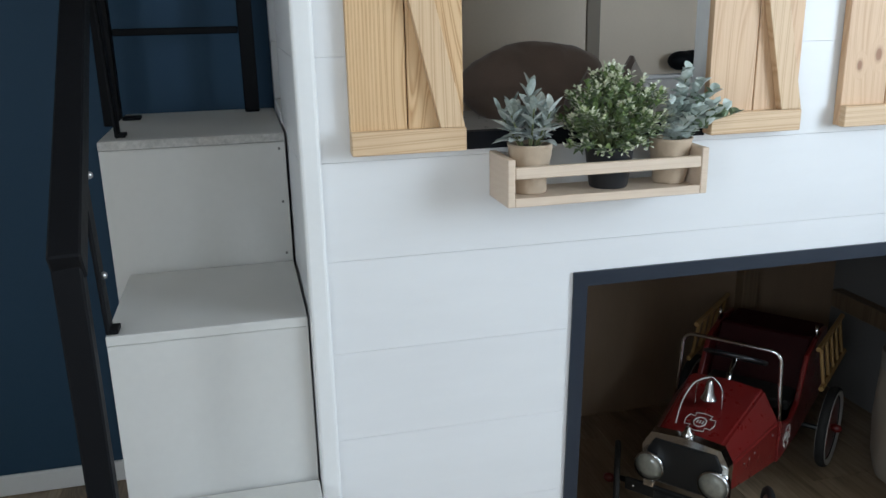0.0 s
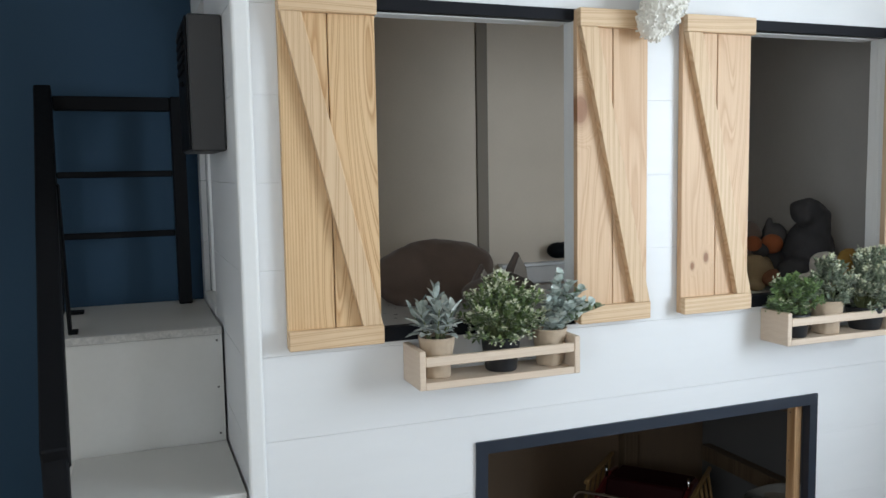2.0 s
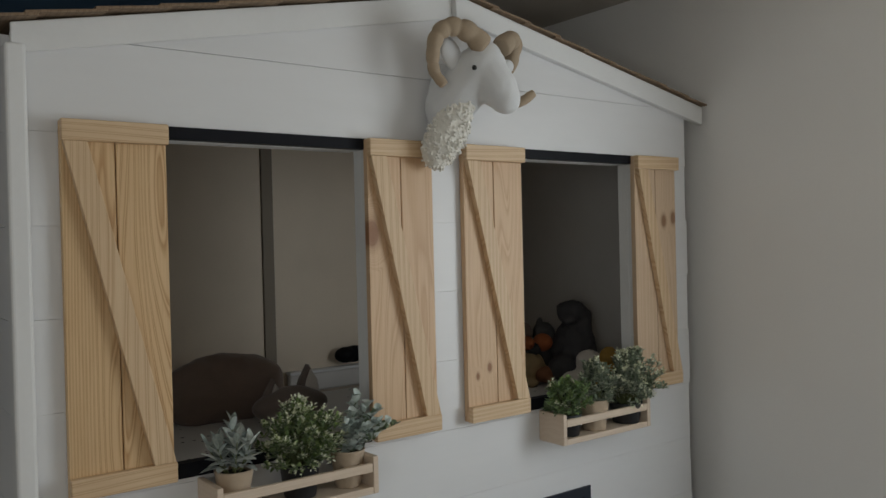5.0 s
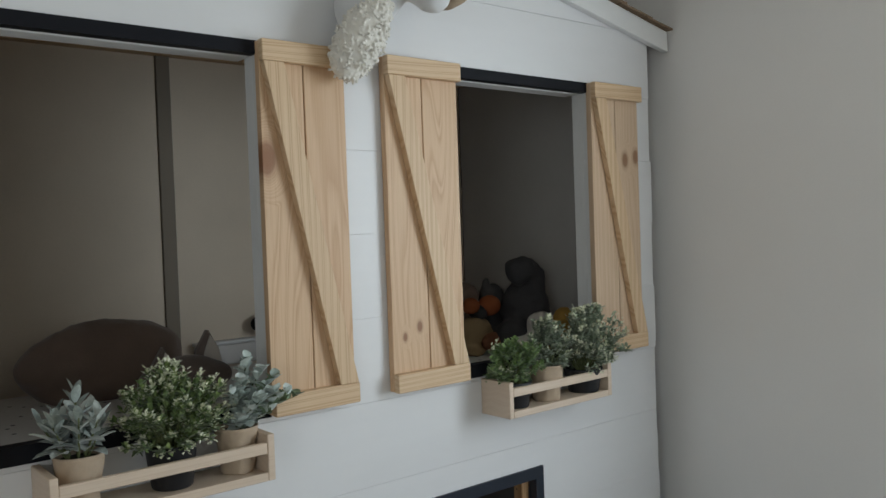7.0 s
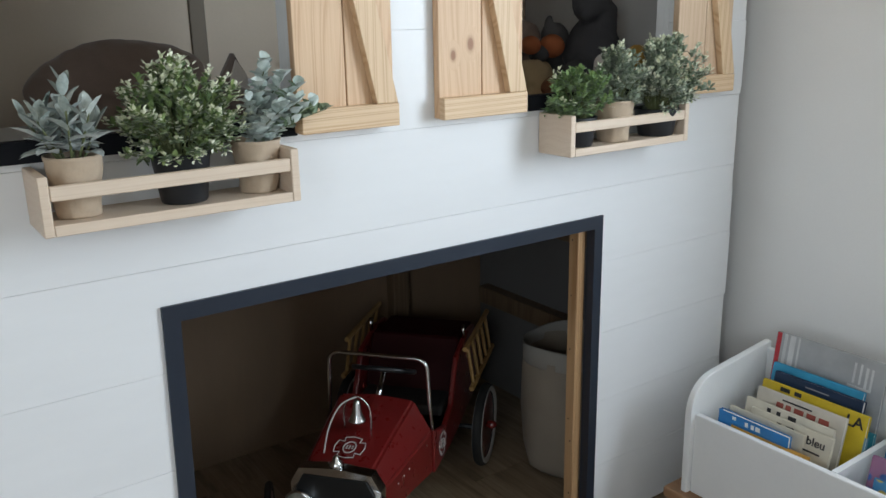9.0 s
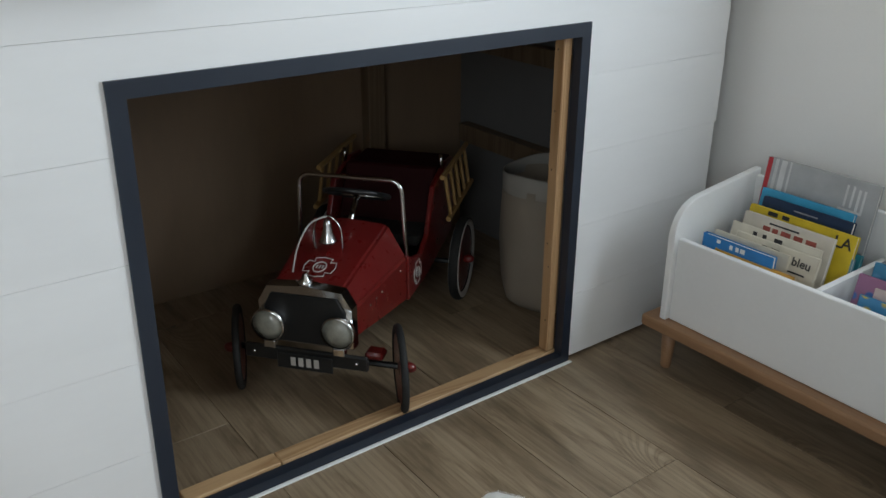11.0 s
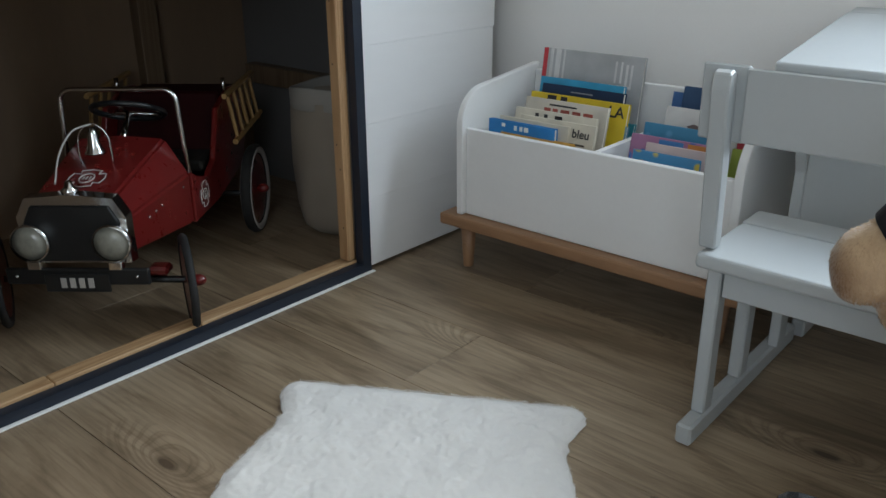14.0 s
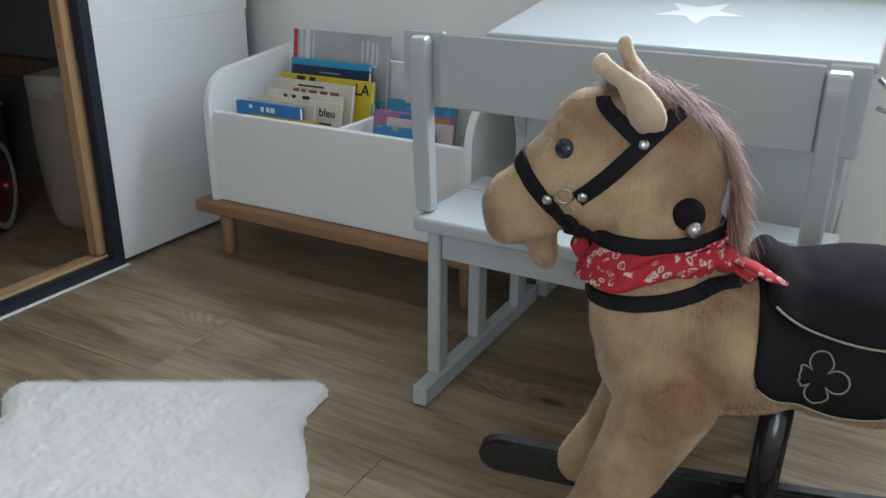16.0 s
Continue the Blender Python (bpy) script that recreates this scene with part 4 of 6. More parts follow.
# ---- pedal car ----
# RED again, darkened to put the shade deep in the garage into it
SHADED_RED = plain("shaded_red_enamel", (0.028, 0.004, 0.005), 0.6, vary=0.05, fine=40, relief=0.0)
RED = plain("red_enamel", (0.14, 0.010, 0.009), 0.30, vary=0.03, fine=40, relief=0.0, coat=0.4)
CHROME = plain("chrome", (0.62, 0.63, 0.64), 0.12, metal=1.0, vary=0.04, relief=0.02)
RUBBER = plain("black_rubber", (0.012, 0.012, 0.012), 0.75, vary=0.15)
WALLTYRE = plain("white_wall", (0.42, 0.41, 0.40), 0.8, vary=0.1)
GRILLE = plain("grille_black", (0.008, 0.009, 0.010), 0.4, vary=0.1)
LENS = plain("lamp_lens", (0.25, 0.25, 0.215), 0.10, vary=0.25, fine=90, coarse=40, relief=0.6, coat=0.8)
YELLOW = plain("yellow_wood", (0.31, 0.185, 0.065), 0.5, vary=0.1)
DECAL = plain("decal_white", (0.44, 0.42, 0.40), 0.6, vary=0.1)
SHADED_RED.node_tree.nodes["Principled BSDF"].inputs["Specular IOR Level"].default_value = 0.12
car = thing("pedal_car", (1.068, 1.660, 0.0), "vintage red pedal fire truck with chrome headlamps in the garage", "toy car", rz=219.7)


def hull(sections, bm=None):
    """Skin closed sections one after another, with caps."""
    own = bm if bm is not None else bmesh.new()
    rings = [[own.verts.new(p) for p in s] for s in sections]
    n = len(rings[0])
    for a, b in zip(rings, rings[1:]):
        for k in range(n):
            own.faces.new((a[k], a[(k + 1) % n], b[(k + 1) % n], b[k]))
    own.faces.new(rings[0][::-1])
    own.faces.new(rings[-1])
    bmesh.ops.recalc_face_normals(own, faces=own.faces)
    return own


def hood_section(x, w, wt, z0, zs, z1, crown=0.008):
    """Cross-section of the hood: upright sides, wide slanted facets and a crowned top."""
    return [(x, -w, z0), (x, w, z0), (x, w, zs), (x, wt, z1), (x, 0, z1 + crown), (x, -wt, z1), (x, -w, zs)]


hood = hull([hood_section(0.026, 0.108, 0.082, 0.185, 0.262, 0.306), hood_section(-0.10, 0.127, 0.090, 0.168, 0.268, 0.330), hood_section(-0.255, 0.148, 0.101, 0.148, 0.274, 0.358)])
bmesh.ops.bevel(hood, geom=[e for e in hood.edges if e.calc_face_angle(0) > 0.3], offset=0.006, segments=2, affect="EDGES")
hood_ob = part("hood", hood, RED, car)
# open tub with the low door cut-out and the rear box
side_profile = [(-0.256, 0.148), (-0.256, 0.274), (-0.30, 0.252), (-0.38, 0.226), (-0.45, 0.252), (-0.52, 0.372), (-0.66, 0.400), (-0.74, 0.392), (-0.78, 0.24), (-0.72, 0.165), (-0.45, 0.140)]
for s in (-1, 1):
    a, b = (0.138, 0.153) if s > 0 else (-0.153, -0.138)
    part("body_side", prism([(x, z) for x, z in side_profile], "y", a, b, 0.003), RED, car)
part("floor_pan", bx(-0.73, -0.26, -0.137, 0.137, 0.150, 0.160), GRILLE, car)
# seat back and rear box carry the garage shade in their colour
part("seat_back", prism([(-0.52, 0.25), (-0.60, 0.398), (-0.63, 0.398), (-0.55, 0.24)], "y", -0.136, 0.136, 0.006), SHADED_RED, car, "red steel seat back, coloured darker for the garage shade")
part("seat", bx(-0.56, -0.42, -0.130, 0.130, 0.225, 0.258, 0.010, segments=2), RUBBER, car, "black padded seat")
part("rear_box", bx(-0.775, -0.64, -0.136, 0.136, 0.18, 0.388, 0.006), SHADED_RED, car)
for y in (-0.146, 0.146):
    part("post_knob", tube([(-0.62, y, 0.392), (-0.62, y, 0.432)], 0.006, 10), CHROME, car, "chrome knob", smooth=True)
# radiator
part("radiator_shell", hull([hood_section(0.055, 0.112, 0.090, 0.172, 0.272, 0.311), hood_section(0.0262, 0.114, 0.092, 0.170, 0.274, 0.313)]), CHROME, car, "chrome radiator shell")
part("grille", prism([(-0.098, 0.176), (0.098, 0.176), (0.098, 0.262), (0.080, 0.296), (-0.080, 0.296), (-0.098, 0.262)], "x", 0.0552, 0.060, 0.002), GRILLE, car, "black radiator grille")
cap = lathe([(0, 0.318), (0.016, 0.318), (0.018, 0.326), (0.010, 0.332), (0.006, 0.344), (0, 0.346)], 14, m=Matrix.Translation((0.040, 0.0, 0)))
part("radiator_cap", cap, CHROME, car, smooth=True)
# headlamps
for y in (-0.084, 0.084):
    m = Matrix.Translation((0.072, y, 0.222)) @ Euler((0, radians(90), 0)).to_matrix().to_4x4()
    hl = part("headlamp", lathe([(0, -0.045), (0.020, -0.040), (0.035, -0.015), (0.040, 0.0), (0.041, 0.006), (0.037, 0.008)], 24, m=m), CHROME, car, "chrome headlamp bowl", smooth=True)
    part("lens", lathe([(0, 0.014), (0.018, 0.012), (0.0365, 0.004), (0.0365, 0.002), (0, 0.002)], 24, m=m), LENS, hl, "ribbed glass lens", smooth=True)
    part("lamp_bracket", bx(0.058, 0.078, y - 0.014, y + 0.014, 0.163, 0.182, 0.002), CHROME, car)
part("bumper", bx(0.060, 0.072, -0.150, 0.150, 0.128, 0.164, 0.003), GRILLE, car, "black bumper board")
for y in (-0.125, 0.125):
    part("bumper_bolt", ball((0.0735, y, 0.148), (0.004, 0.004, 0.004), None, 10, 6), CHROME, car, smooth=True)
plate = part("plate", bx(0.0735, 0.077, -0.068, 0.068, 0.114, 0.154, 0.002), GRILLE, car, "black plate with pale bars")
for i in range(4):
    part("plate_bar", bx(0.0772, 0.0780, -0.034 + i * 0.019, -0.022 + i * 0.019, 0.124, 0.146), DECAL, plate)
# wheels
for x, y, r in ((0.0, 0.205, 0.105), (0.0, -0.205, 0.105), (-0.60, 0.215, 0.125), (-0.60, -0.215, 0.125)):
    steer = Euler((0, 0, radians(24 if x == 0 else 0))).to_matrix().to_4x4()
    m = Matrix.Translation((x, y, r)) @ steer @ Euler((radians(90), 0, 0)).to_matrix().to_4x4()
    w = part("wheel", lathe([(0, -0.006), (r * 0.78, -0.006), (r * 0.80, 0.0), (r * 0.78, 0.006), (0, 0.006)], 28, m=m), RED, car, "red disc wheel", smooth=False)
    tw = 1.0 if x < 0 else 0.6
    ty = [(r * 0.80, -0.008), (r * 0.86, -0.014), (r * 0.96, -0.013), (r, -0.004), (r, 0.004), (r * 0.96, 0.013), (r * 0.86, 0.014), (r * 0.80, 0.008), (r * 0.80, -0.008)]
    part("tyre", lathe([(p, q * tw) for p, q in ty], 32, m=m), RUBBER, w, "black rubber tyre", smooth=True)
    for s in (-1, 1) if x < 0 else ():
        part("whitewall", lathe([(r * 0.80, s * 0.0088), (r * 0.86, s * 0.0148), (r * 0.93, s * 0.0146), (r * 0.93, s * 0.0135), (r * 0.84, s * 0.0125)], 32, m=m), WALLTYRE, w, smooth=True)
    part("hub_cap", ball(m @ Vector((0, 0, -0.02 if y > 0 else 0.02)), (0.013, 0.018, 0.013), None, 12, 8), RED, w, smooth=True)
for x in (0.0, -0.60):
    part("axle", tube([(x, -0.20, 0.11), (x, 0.20, 0.11)], 0.008, 8), GRILLE, car)
part("steering_link", bx(-0.03, 0.01, 0.12, 0.165, 0.120, 0.140, 0.006), RED, car)
# windscreen hoop, steering wheel, bell
hp = [(-0.264, -0.146, 0.262), (-0.264, -0.140, 0.35), (-0.264, -0.136, 0.440)] + [(-0.264, -0.136 + 0.03 * (1 - math.cos(a)), 0.440 + 0.03 * math.sin(a)) for a in (0.4, 0.8, 1.2, 1.57)]
hp = hp + [(x, -y, z) for x, y, z in hp[::-1]]
part("windscreen_hoop", tube(hp, 0.006, 10), CHROME, car, "chrome windscreen hoop", smooth=True)
sw = Matrix.Translation((-0.315, 0.0, 0.408)) @ Euler((0, radians(-25), 0)).to_matrix().to_4x4()
ring = [sw @ Vector((0.082 * math.cos(a), 0.082 * math.sin(a), 0)) for a in (2 * math.pi * k / 32 for k in range(32))]
wheel = part("steering_wheel", tube(ring, 0.007, 8, closed=True), GRILLE, car, "black steering wheel with chrome spokes", smooth=True)
for a in (0, 2.09, 4.19):
    part("spoke", tube([sw @ Vector((0, 0, -0.004)), sw @ Vector((0.08 * math.cos(a), 0.08 * math.sin(a), 0))], 0.004, 6), CHROME, wheel, smooth=True)
part("column", tube([(-0.315, 0, 0.403), (-0.23, 0, 0.33)], 0.008, 8), CHROME, car, smooth=True)
bl = Matrix.Translation((-0.105, 0.000, 0.362))
part("bell", lathe([(0.0, 0.058), (0.006, 0.056), (0.010, 0.045), (0.013, 0.022), (0.021, 0.004), (0.023, 0.0), (0.020, 0.002), (0.0, 0.04)], 20, m=bl), CHROME, car, "chrome bell", smooth=True)
part("bell_yoke", tube(smooth_line([(-0.105, -0.035, 0.338), (-0.105, -0.032, 0.40), (-0.105, 0.000, 0.428), (-0.105, 0.032, 0.40), (-0.105, 0.035, 0.338)], 24), 0.0018, 8), CHROME, car, smooth=True)
part("bell_cord", tube(smooth_line([(-0.105, 0.000, 0.426), (-0.07, -0.028, 0.418), (-0.03, -0.044, 0.378), (0.0, -0.048, 0.324)], 18), 0.0021, 8), DECAL, car, "white bell cord", smooth=True)


def emblem(m, s, name):
    bm = bmesh.new()
    cross = []
    for k in range(4):
        a = k * math.pi / 2
        for da, r in ((-0.56, 1.0), (0.0, 0.96), (0.56, 1.0), (math.pi / 4, 0.68)):
            cross.append(m @ Vector((s * r * math.cos(a + da), s * r * math.sin(a + da), 0)))
    tube(cross, s * 0.036, 5, bm, closed=True)
    tube([m @ Vector((s * 0.5 * math.cos(a), s * 0.38 * math.sin(a), 0)) for a in (2 * math.pi * k / 20 for k in range(20))], s * 0.045, 5, bm, closed=True)
    for y in (-0.16, 0.02, 0.2):
        bx(-s * 0.16, s * 0.16, s * (y - 0.05), s * (y + 0.04), 0, 0.0008, bm=bm, m=m)
    return part(name, bm, DECAL, car, "white emblem outline")


emblem(Matrix.Translation((-0.035, 0.004, 0.3270)) @ Euler((0, radians(10.5), 0)).to_matrix().to_4x4(), 0.040, "emblem")
emblem(Matrix.Translation((-0.335, 0.1545, 0.195)) @ Euler((radians(-90), 0, 0)).to_matrix().to_4x4(), 0.034, "emblem")
for x, z in ((-0.05, 0.235), (-0.08, 0.238), (-0.11, 0.241), (-0.215, 0.250)):
    part("rivet", ball((x, 0.112 + (-x) * 0.143 + 0.001, z), (0.0035, 0.002, 0.0035), None, 8, 6), CHROME, car, smooth=True)
# ladders on the sides
for s in (-1, 1):
    ld = part("ladder", tube([(-0.50, s * 0.180, 0.405), (-0.80, s * 0.180, 0.415)], 0.008, 6), YELLOW, car, "yellow wooden ladder")
    part("ladder_rail", tube([(-0.50, s * 0.198, 0.285), (-0.80, s * 0.198, 0.300)], 0.008, 6), YELLOW, ld)
    for i in range(5):
        part("ladder_rung", tube([(-0.53 - i * 0.06, s * 0.180, 0.405), (-0.53 - i * 0.06, s * 0.198, 0.287)], 0.0055, 6), YELLOW, ld)

# ---- laundry bag ----
CANVAS = plain("cream_canvas", (0.265, 0.225, 0.180), 0.9, vary=0.08, fine=260, coarse=7, relief=0.4)
bag = thing("laundry_bag", (1.845, 1.705, 0.0), "tall cream canvas laundry bag with a pale folded rim", "bag")
bb = lathe([(0, 0.002), (0.085, 0.002), (0.118, 0.03), (0.128, 0.08), (0.134, 0.20), (0.138, 0.30), (0.138, 0.385), (0.134, 0.385), (0.130, 0.22), (0.115, 0.04), (0, 0.03)], 40)
for v in bb.verts:
    a = math.atan2(v.co.y, v.co.x)
    k = 1 + 0.03 * math.sin(3 * a + 9 * v.co.z) + 0.018 * math.sin(7 * a - 14 * v.co.z) + 0.05 * noise.noise(Vector((2.5 * math.cos(a), 2.5 * math.sin(a), v.co.z * 9)))
    v.co.x, v.co.y = v.co.x * k, v.co.y * k
part("sack", bb, CANVAS, bag, smooth=True)
rim = lathe([(0.138, 0.362), (0.140, 0.365), (0.141, 0.411), (0.138, 0.415), (0.134, 0.411), (0.133, 0.366)], 40)
for v in rim.verts:
    a = math.atan2(v.co.y, v.co.x)
    v.co.z += 0.012 * math.sin(2 * a + 1) * (1 if v.co.z > 0.39 else 0.2)
    k = 1 + 0.03 * math.sin(3 * a + 9 * 0.42) + 0.012 * math.sin(7 * a)
    v.co.x, v.co.y = v.co.x * k, v.co.y * k
part("folded_rim", rim, plain("rim_canvas", (0.28, 0.265, 0.24), 0.9, vary=0.08, fine=260, coarse=7, relief=0.4), bag, "pale folded rim", smooth=True)

# ---- book bin on a low base ----
base = thing("low_base", (1.96, 0.90, 0), "low oak base with four tapered legs under the bin", "stand")
part("board", bx(1.795, 2.135, 0.520, 1.301, 0.119, 0.149, 0.006, segments=2), OAKLEG, base, world=True)
for x, y in ((1.850, 1.250), (1.862, 0.588), (2.08, 1.250), (2.08, 0.588)):
    part("leg", lathe([(0, 0), (0.012, 0), (0.0135, 0.003), (0.020, 0.119), (0, 0.119)], 16, m=Matrix.Translation((x, y, 0))), OAKLEG, base, world=True, smooth=True)
book_bin = thing("book_bin", (1.97, 0.9, 0.1495), "white two-compartment book bin with rounded ends full of picture books", "book bin")
prof = [(1.812, 0.1495), (1.812, 0.375)]
for k in range(9):
    a = math.pi - k / 8 * (math.pi / 2 - 0.12)
    prof.append((1.902 + 0.090 * math.cos(a), 0.375 + 0.085 * math.sin(a)))
prof += [(2.128, 0.486), (2.128, 0.1495)]
for y in (1.250, 0.567):
    part("end_panel", prism(prof, "y", y - 0.009, y + 0.009, 0.002), WHITE, book_bin, world=True)
part("front_panel", bx(1.826, 1.842, 0.5765, 1.2405, 0.150, 0.366, 0.002), WHITE, book_bin, world=True)
part("back_panel", bx(2.108, 2.122, 0.5765, 1.2405, 0.150, 0.470, 0.002), WHITE, book_bin, world=True)
part("floor_panel", bx(1.8425, 2.1075, 0.5765, 1.2405, 0.150, 0.162), WHITE, book_bin, world=True)
part("divider", bx(1.8425, 2.1075, 0.884, 0.898, 0.1625, 0.366, 0.001), WHITE, book_bin, world=True)

COVERS = {}


def cover(c, art=None, amount=0.5, scale=30):
    key = (c, art, scale)
    if key not in COVERS:
        m, t, n, l, b = nodes("book_cover")
        v = coords(t, (1, 1, 1), 7.0)
        col = c
        if art:
            vo = n.new("ShaderNodeTexVoronoi")
            vo.inputs["Scale"].default_value = scale
            l.new(v, vo.inputs["Vector"])
            col = mix(t, ramp(t, vo.outputs["Distance"], [(0.22, (1, 1, 1)), (0.34, (0, 0, 0))]), c, art)
            l.new(col, b.inputs["Base Color"])
        else:
            big = noise_tex(t, v, 14, 3)
            l.new(ramp(t, big, [(0.3, shade(c, 0.85)), (0.7, shade(c, 1.1))]), b.inputs["Base Color"])
        b.inputs["Roughness"].default_value = 0.38
        COVERS[key] = m
    return COVERS[key]


PAPER = plain("page_paper", (0.66, 0.63, 0.56), 0.9, vary=0.05, fine=300)


def book(x, y0, y1, top, c, thick=0.012, tilt=12, art=None, label="picture book", height=None, name="book"):
    """A book standing in the bin, its cover to the front, leaning back."""
    h = height or (top - 0.163) / math.cos(radians(tilt))
    tilt = min(tilt, math.degrees(math.asin(max(0.0, (x - 1.8465) / h))))
    ob = new(name)
    ob.empty_display_size = 0.03
    lean = h * math.sin(radians(tilt))
    ob.matrix_world = Matrix.Translation((x - lean, (y0 + y1) / 2, 0.1632 + thick * 0.25)) @ Euler((0, radians(tilt), 0)).to_matrix().to_4x4()
    tagged(ob, label, "book", "picture books in the bin")
    w = (y1 - y0) / 2
    part("cover", bx(-0.0012, 0, -w, w, 0, h, 0.0004), cover(c, art), ob)
    part("pages", bx(0.0003, thick - 0.0018, -w + 0.003, w - 0.004, 0.003, h - 0.003), PAPER, ob)
    part("cover", bx(thick - 0.0015, thick - 0.0003, -w, w, 0, h, 0.0004), cover(c), ob)
    part("spine", bx(-0.0012, thick - 0.0003, w + 0.0002, w + 0.0014, 0, h, 0.0004), cover(c), ob)
    return ob, h, w


def words_on(bk, words, size, y, drop, c, name="lettering"):
    ob, h, w = bk
    m = Matrix.Translation((-0.0018, y, h - drop)) @ Matrix(((0, 0, -1, 0), (-1, 0, 0, 0), (0, 1, 0, 0), (0, 0, 0, 1)))
    text_part(words, size, m, cover(c), ob, name)


def bars_on(bk, rows, c):
    ob, h, w = bk
    for y0, y1, drop, hh in rows:
        part("print_bar", bx(-0.0020, -0.0013, y0, y1, h - drop - hh, h - drop), cover(c), ob)


INK, WHITEINK = (0.03, 0.03, 0.035), (0.75, 0.75, 0.73)
b1 = book(1.852, 1.006, 1.190, 0.385, (0.03, 0.20, 0.50), label="blue picture book with white title bars in the bin")
bars_on(b1, [(-0.02, -0.008, 0.007, 0.011), (-0.004, 0.004, 0.007, 0.011), (0.012, 0.02, 0.007, 0.011), (0.045, 0.055, 0.005, 0.008)], WHITEINK)
book(1.846, 0.952, 1.150, 0.366, (0.55, 0.30, 0.05), 0.006, 6, label="thin orange picture book in the bin")
book(1.884, 0.990, 1.182, 0.392, (0.62, 0.58, 0.48), 0.007, label="cream picture book in the bin")
b4 = book(1.910, 0.935, 1.140, 0.398, (0.66, 0.62, 0.52), 0.008, label="cream picture book with bold black lettering")
words_on(b4, "bleu", 0.027, -0.066, 0.024, INK)
bars_on(b4, [(-0.01, 0.01, 0.012, 0.012), (0.022, 0.034, 0.012, 0.012), (-0.08, -0.04, 0.046, 0.004)], INK)
b4b = book(1.930, 0.945, 1.168, 0.410, (0.68, 0.64, 0.54), 0.007, label="ivory picture book with dark title bars")
bars_on(b4b, [(-0.02, 0.0, 0.008, 0.012), (0.02, 0.03, 0.008, 0.012), (0.045, 0.055, 0.008, 0.012)], INK)
b5 = book(1.962, 0.937, 1.160, 0.430, (0.62, 0.58, 0.50), 0.010, label="cream picture book with red title blocks")
bars_on(b5, [(-0.075, -0.050, 0.020, 0.018), (-0.042, -0.020, 0.020, 0.018), (-0.012, 0.012, 0.020, 0.018), (0.020, 0.034, 0.020, 0.018), (0.040, 0.058, 0.020, 0.018)], (0.36, 0.09, 0.07))
bars_on(b5, [(-0.03, 0.045, 0.010, 0.004)], INK)
b6 = book(1.996, 0.905, 1.170, 0.436, (0.66, 0.49, 0.03), 0.012, label="yellow picture book with large dark lettering")
words_on(b6, "LA", 0.036, -0.104, 0.022, INK)
bars_on(b6, [(0.06, 0.085, 0.004, 0.010), (0.03, 0.048, 0.004, 0.010)], INK)
b7 = book(2.026, 0.935, 1.158, 0.452, (0.012, 0.030, 0.075), 0.014, label="navy picture book with small pale print")
bars_on(b7, [(-0.03, 0.03, 0.012, 0.003)], (0.3, 0.3, 0.32))
book(2.048, 0.948, 1.178, 0.464, (0.04, 0.30, 0.50), 0.012, label="light blue picture book in the bin")
b9 = book(2.098, 0.925, 1.206, 0.526, (0.40, 0.41, 0.42), 0.010, 8, label="tall silver-grey album with a red spine")
bars_on(b9, [(0.128, 0.1400, 0.0, 0.36)], (0.45, 0.03, 0.04))
bars_on(b9, [(0.112, 0.120, 0.0, 0.34), (0.090, 0.104, 0.0, 0.34), (0.077, 0.082, 0.0, 0.34)], (0.62, 0.62, 0.62))
bars_on(b9, [(-0.10, -0.094, 0.02, 0.05), (-0.085, -0.080, 0.015, 0.05), (-0.070, -0.065, 0.015, 0.05), (-0.112, -0.107, 0.02, 0.05), (-0.112, -0.055, 0.07, 0.006), (-0.09, -0.082, 0.076, 0.12)], (0.66, 0.66, 0.66))
book(1.990, 0.902, 0.972, 0.388, (0.16, 0.30, 0.40), 0.010, label="small blue-grey board book")
book(2.02, 0.900, 0.934, 0.388, (0.03, 0.22, 0.28), 0.010, label="small teal board book")
# second compartment
b12 = book(1.862, 0.668, 0.815, 0.374, (0.05, 0.22, 0.42), 0.007, art=(0.55, 0.42, 0.06), label="blue picture book with yellow pictures")
b13 = book(1.890, 0.640, 0.800, 0.389, (0.62, 0.50, 0.48), 0.007, label="pale pink picture book in the bin")
b14 = book(1.915, 0.650, 0.848, 0.397, (0.34, 0.16, 0.28), 0.010, art=(0.06, 0.16, 0.45), label="purple picture book with blue pictures")
bars_on(b14, [(-0.09, -0.03, 0.004, 0.016)], (0.55, 0.22, 0.05))
bars_on(b14, [(-0.02, 0.035, 0.004, 0.016)], (0.05, 0.20, 0.48))
b15 = book(1.952, 0.668, 0.838, 0.416, (0.05, 0.22, 0.38), 0.010, art=(0.10, 0.30, 0.50), label="blue picture book with a pale blue pattern")
b16 = book(2.003, 0.650, 0.815, 0.446, (0.64, 0.63, 0.62), 0.010, label="white picture book with a brown leaf shape")
part("leaf_print", prism([(-0.045, 0.232), (-0.022, 0.248), (0.015, 0.258), (0.030, 0.252), (0.018, 0.238), (-0.012, 0.230)], "x", -0.002, -0.0013), cover((0.20, 0.14, 0.13)), b16[0])
book(2.046, 0.690, 0.798, 0.484, (0.02, 0.06, 0.14), 0.014, label="dark blue tall picture book")
book(2.066, 0.730, 0.832, 0.466, (0.04, 0.12, 0.30), 0.008, label="royal blue picture book")
book(2.000, 0.585, 0.648, 0.396, (0.42, 0.03, 0.05), 0.014, label="red picture book at the end of the bin")
book(1.955, 0.608, 0.640, 0.389, (0.30, 0.38, 0.06), 0.010, label="narrow lime green picture book")
book(2.05, 0.60, 0.70, 0.413, (0.60, 0.60, 0.58), 0.010, label="white picture book at the back of the bin")

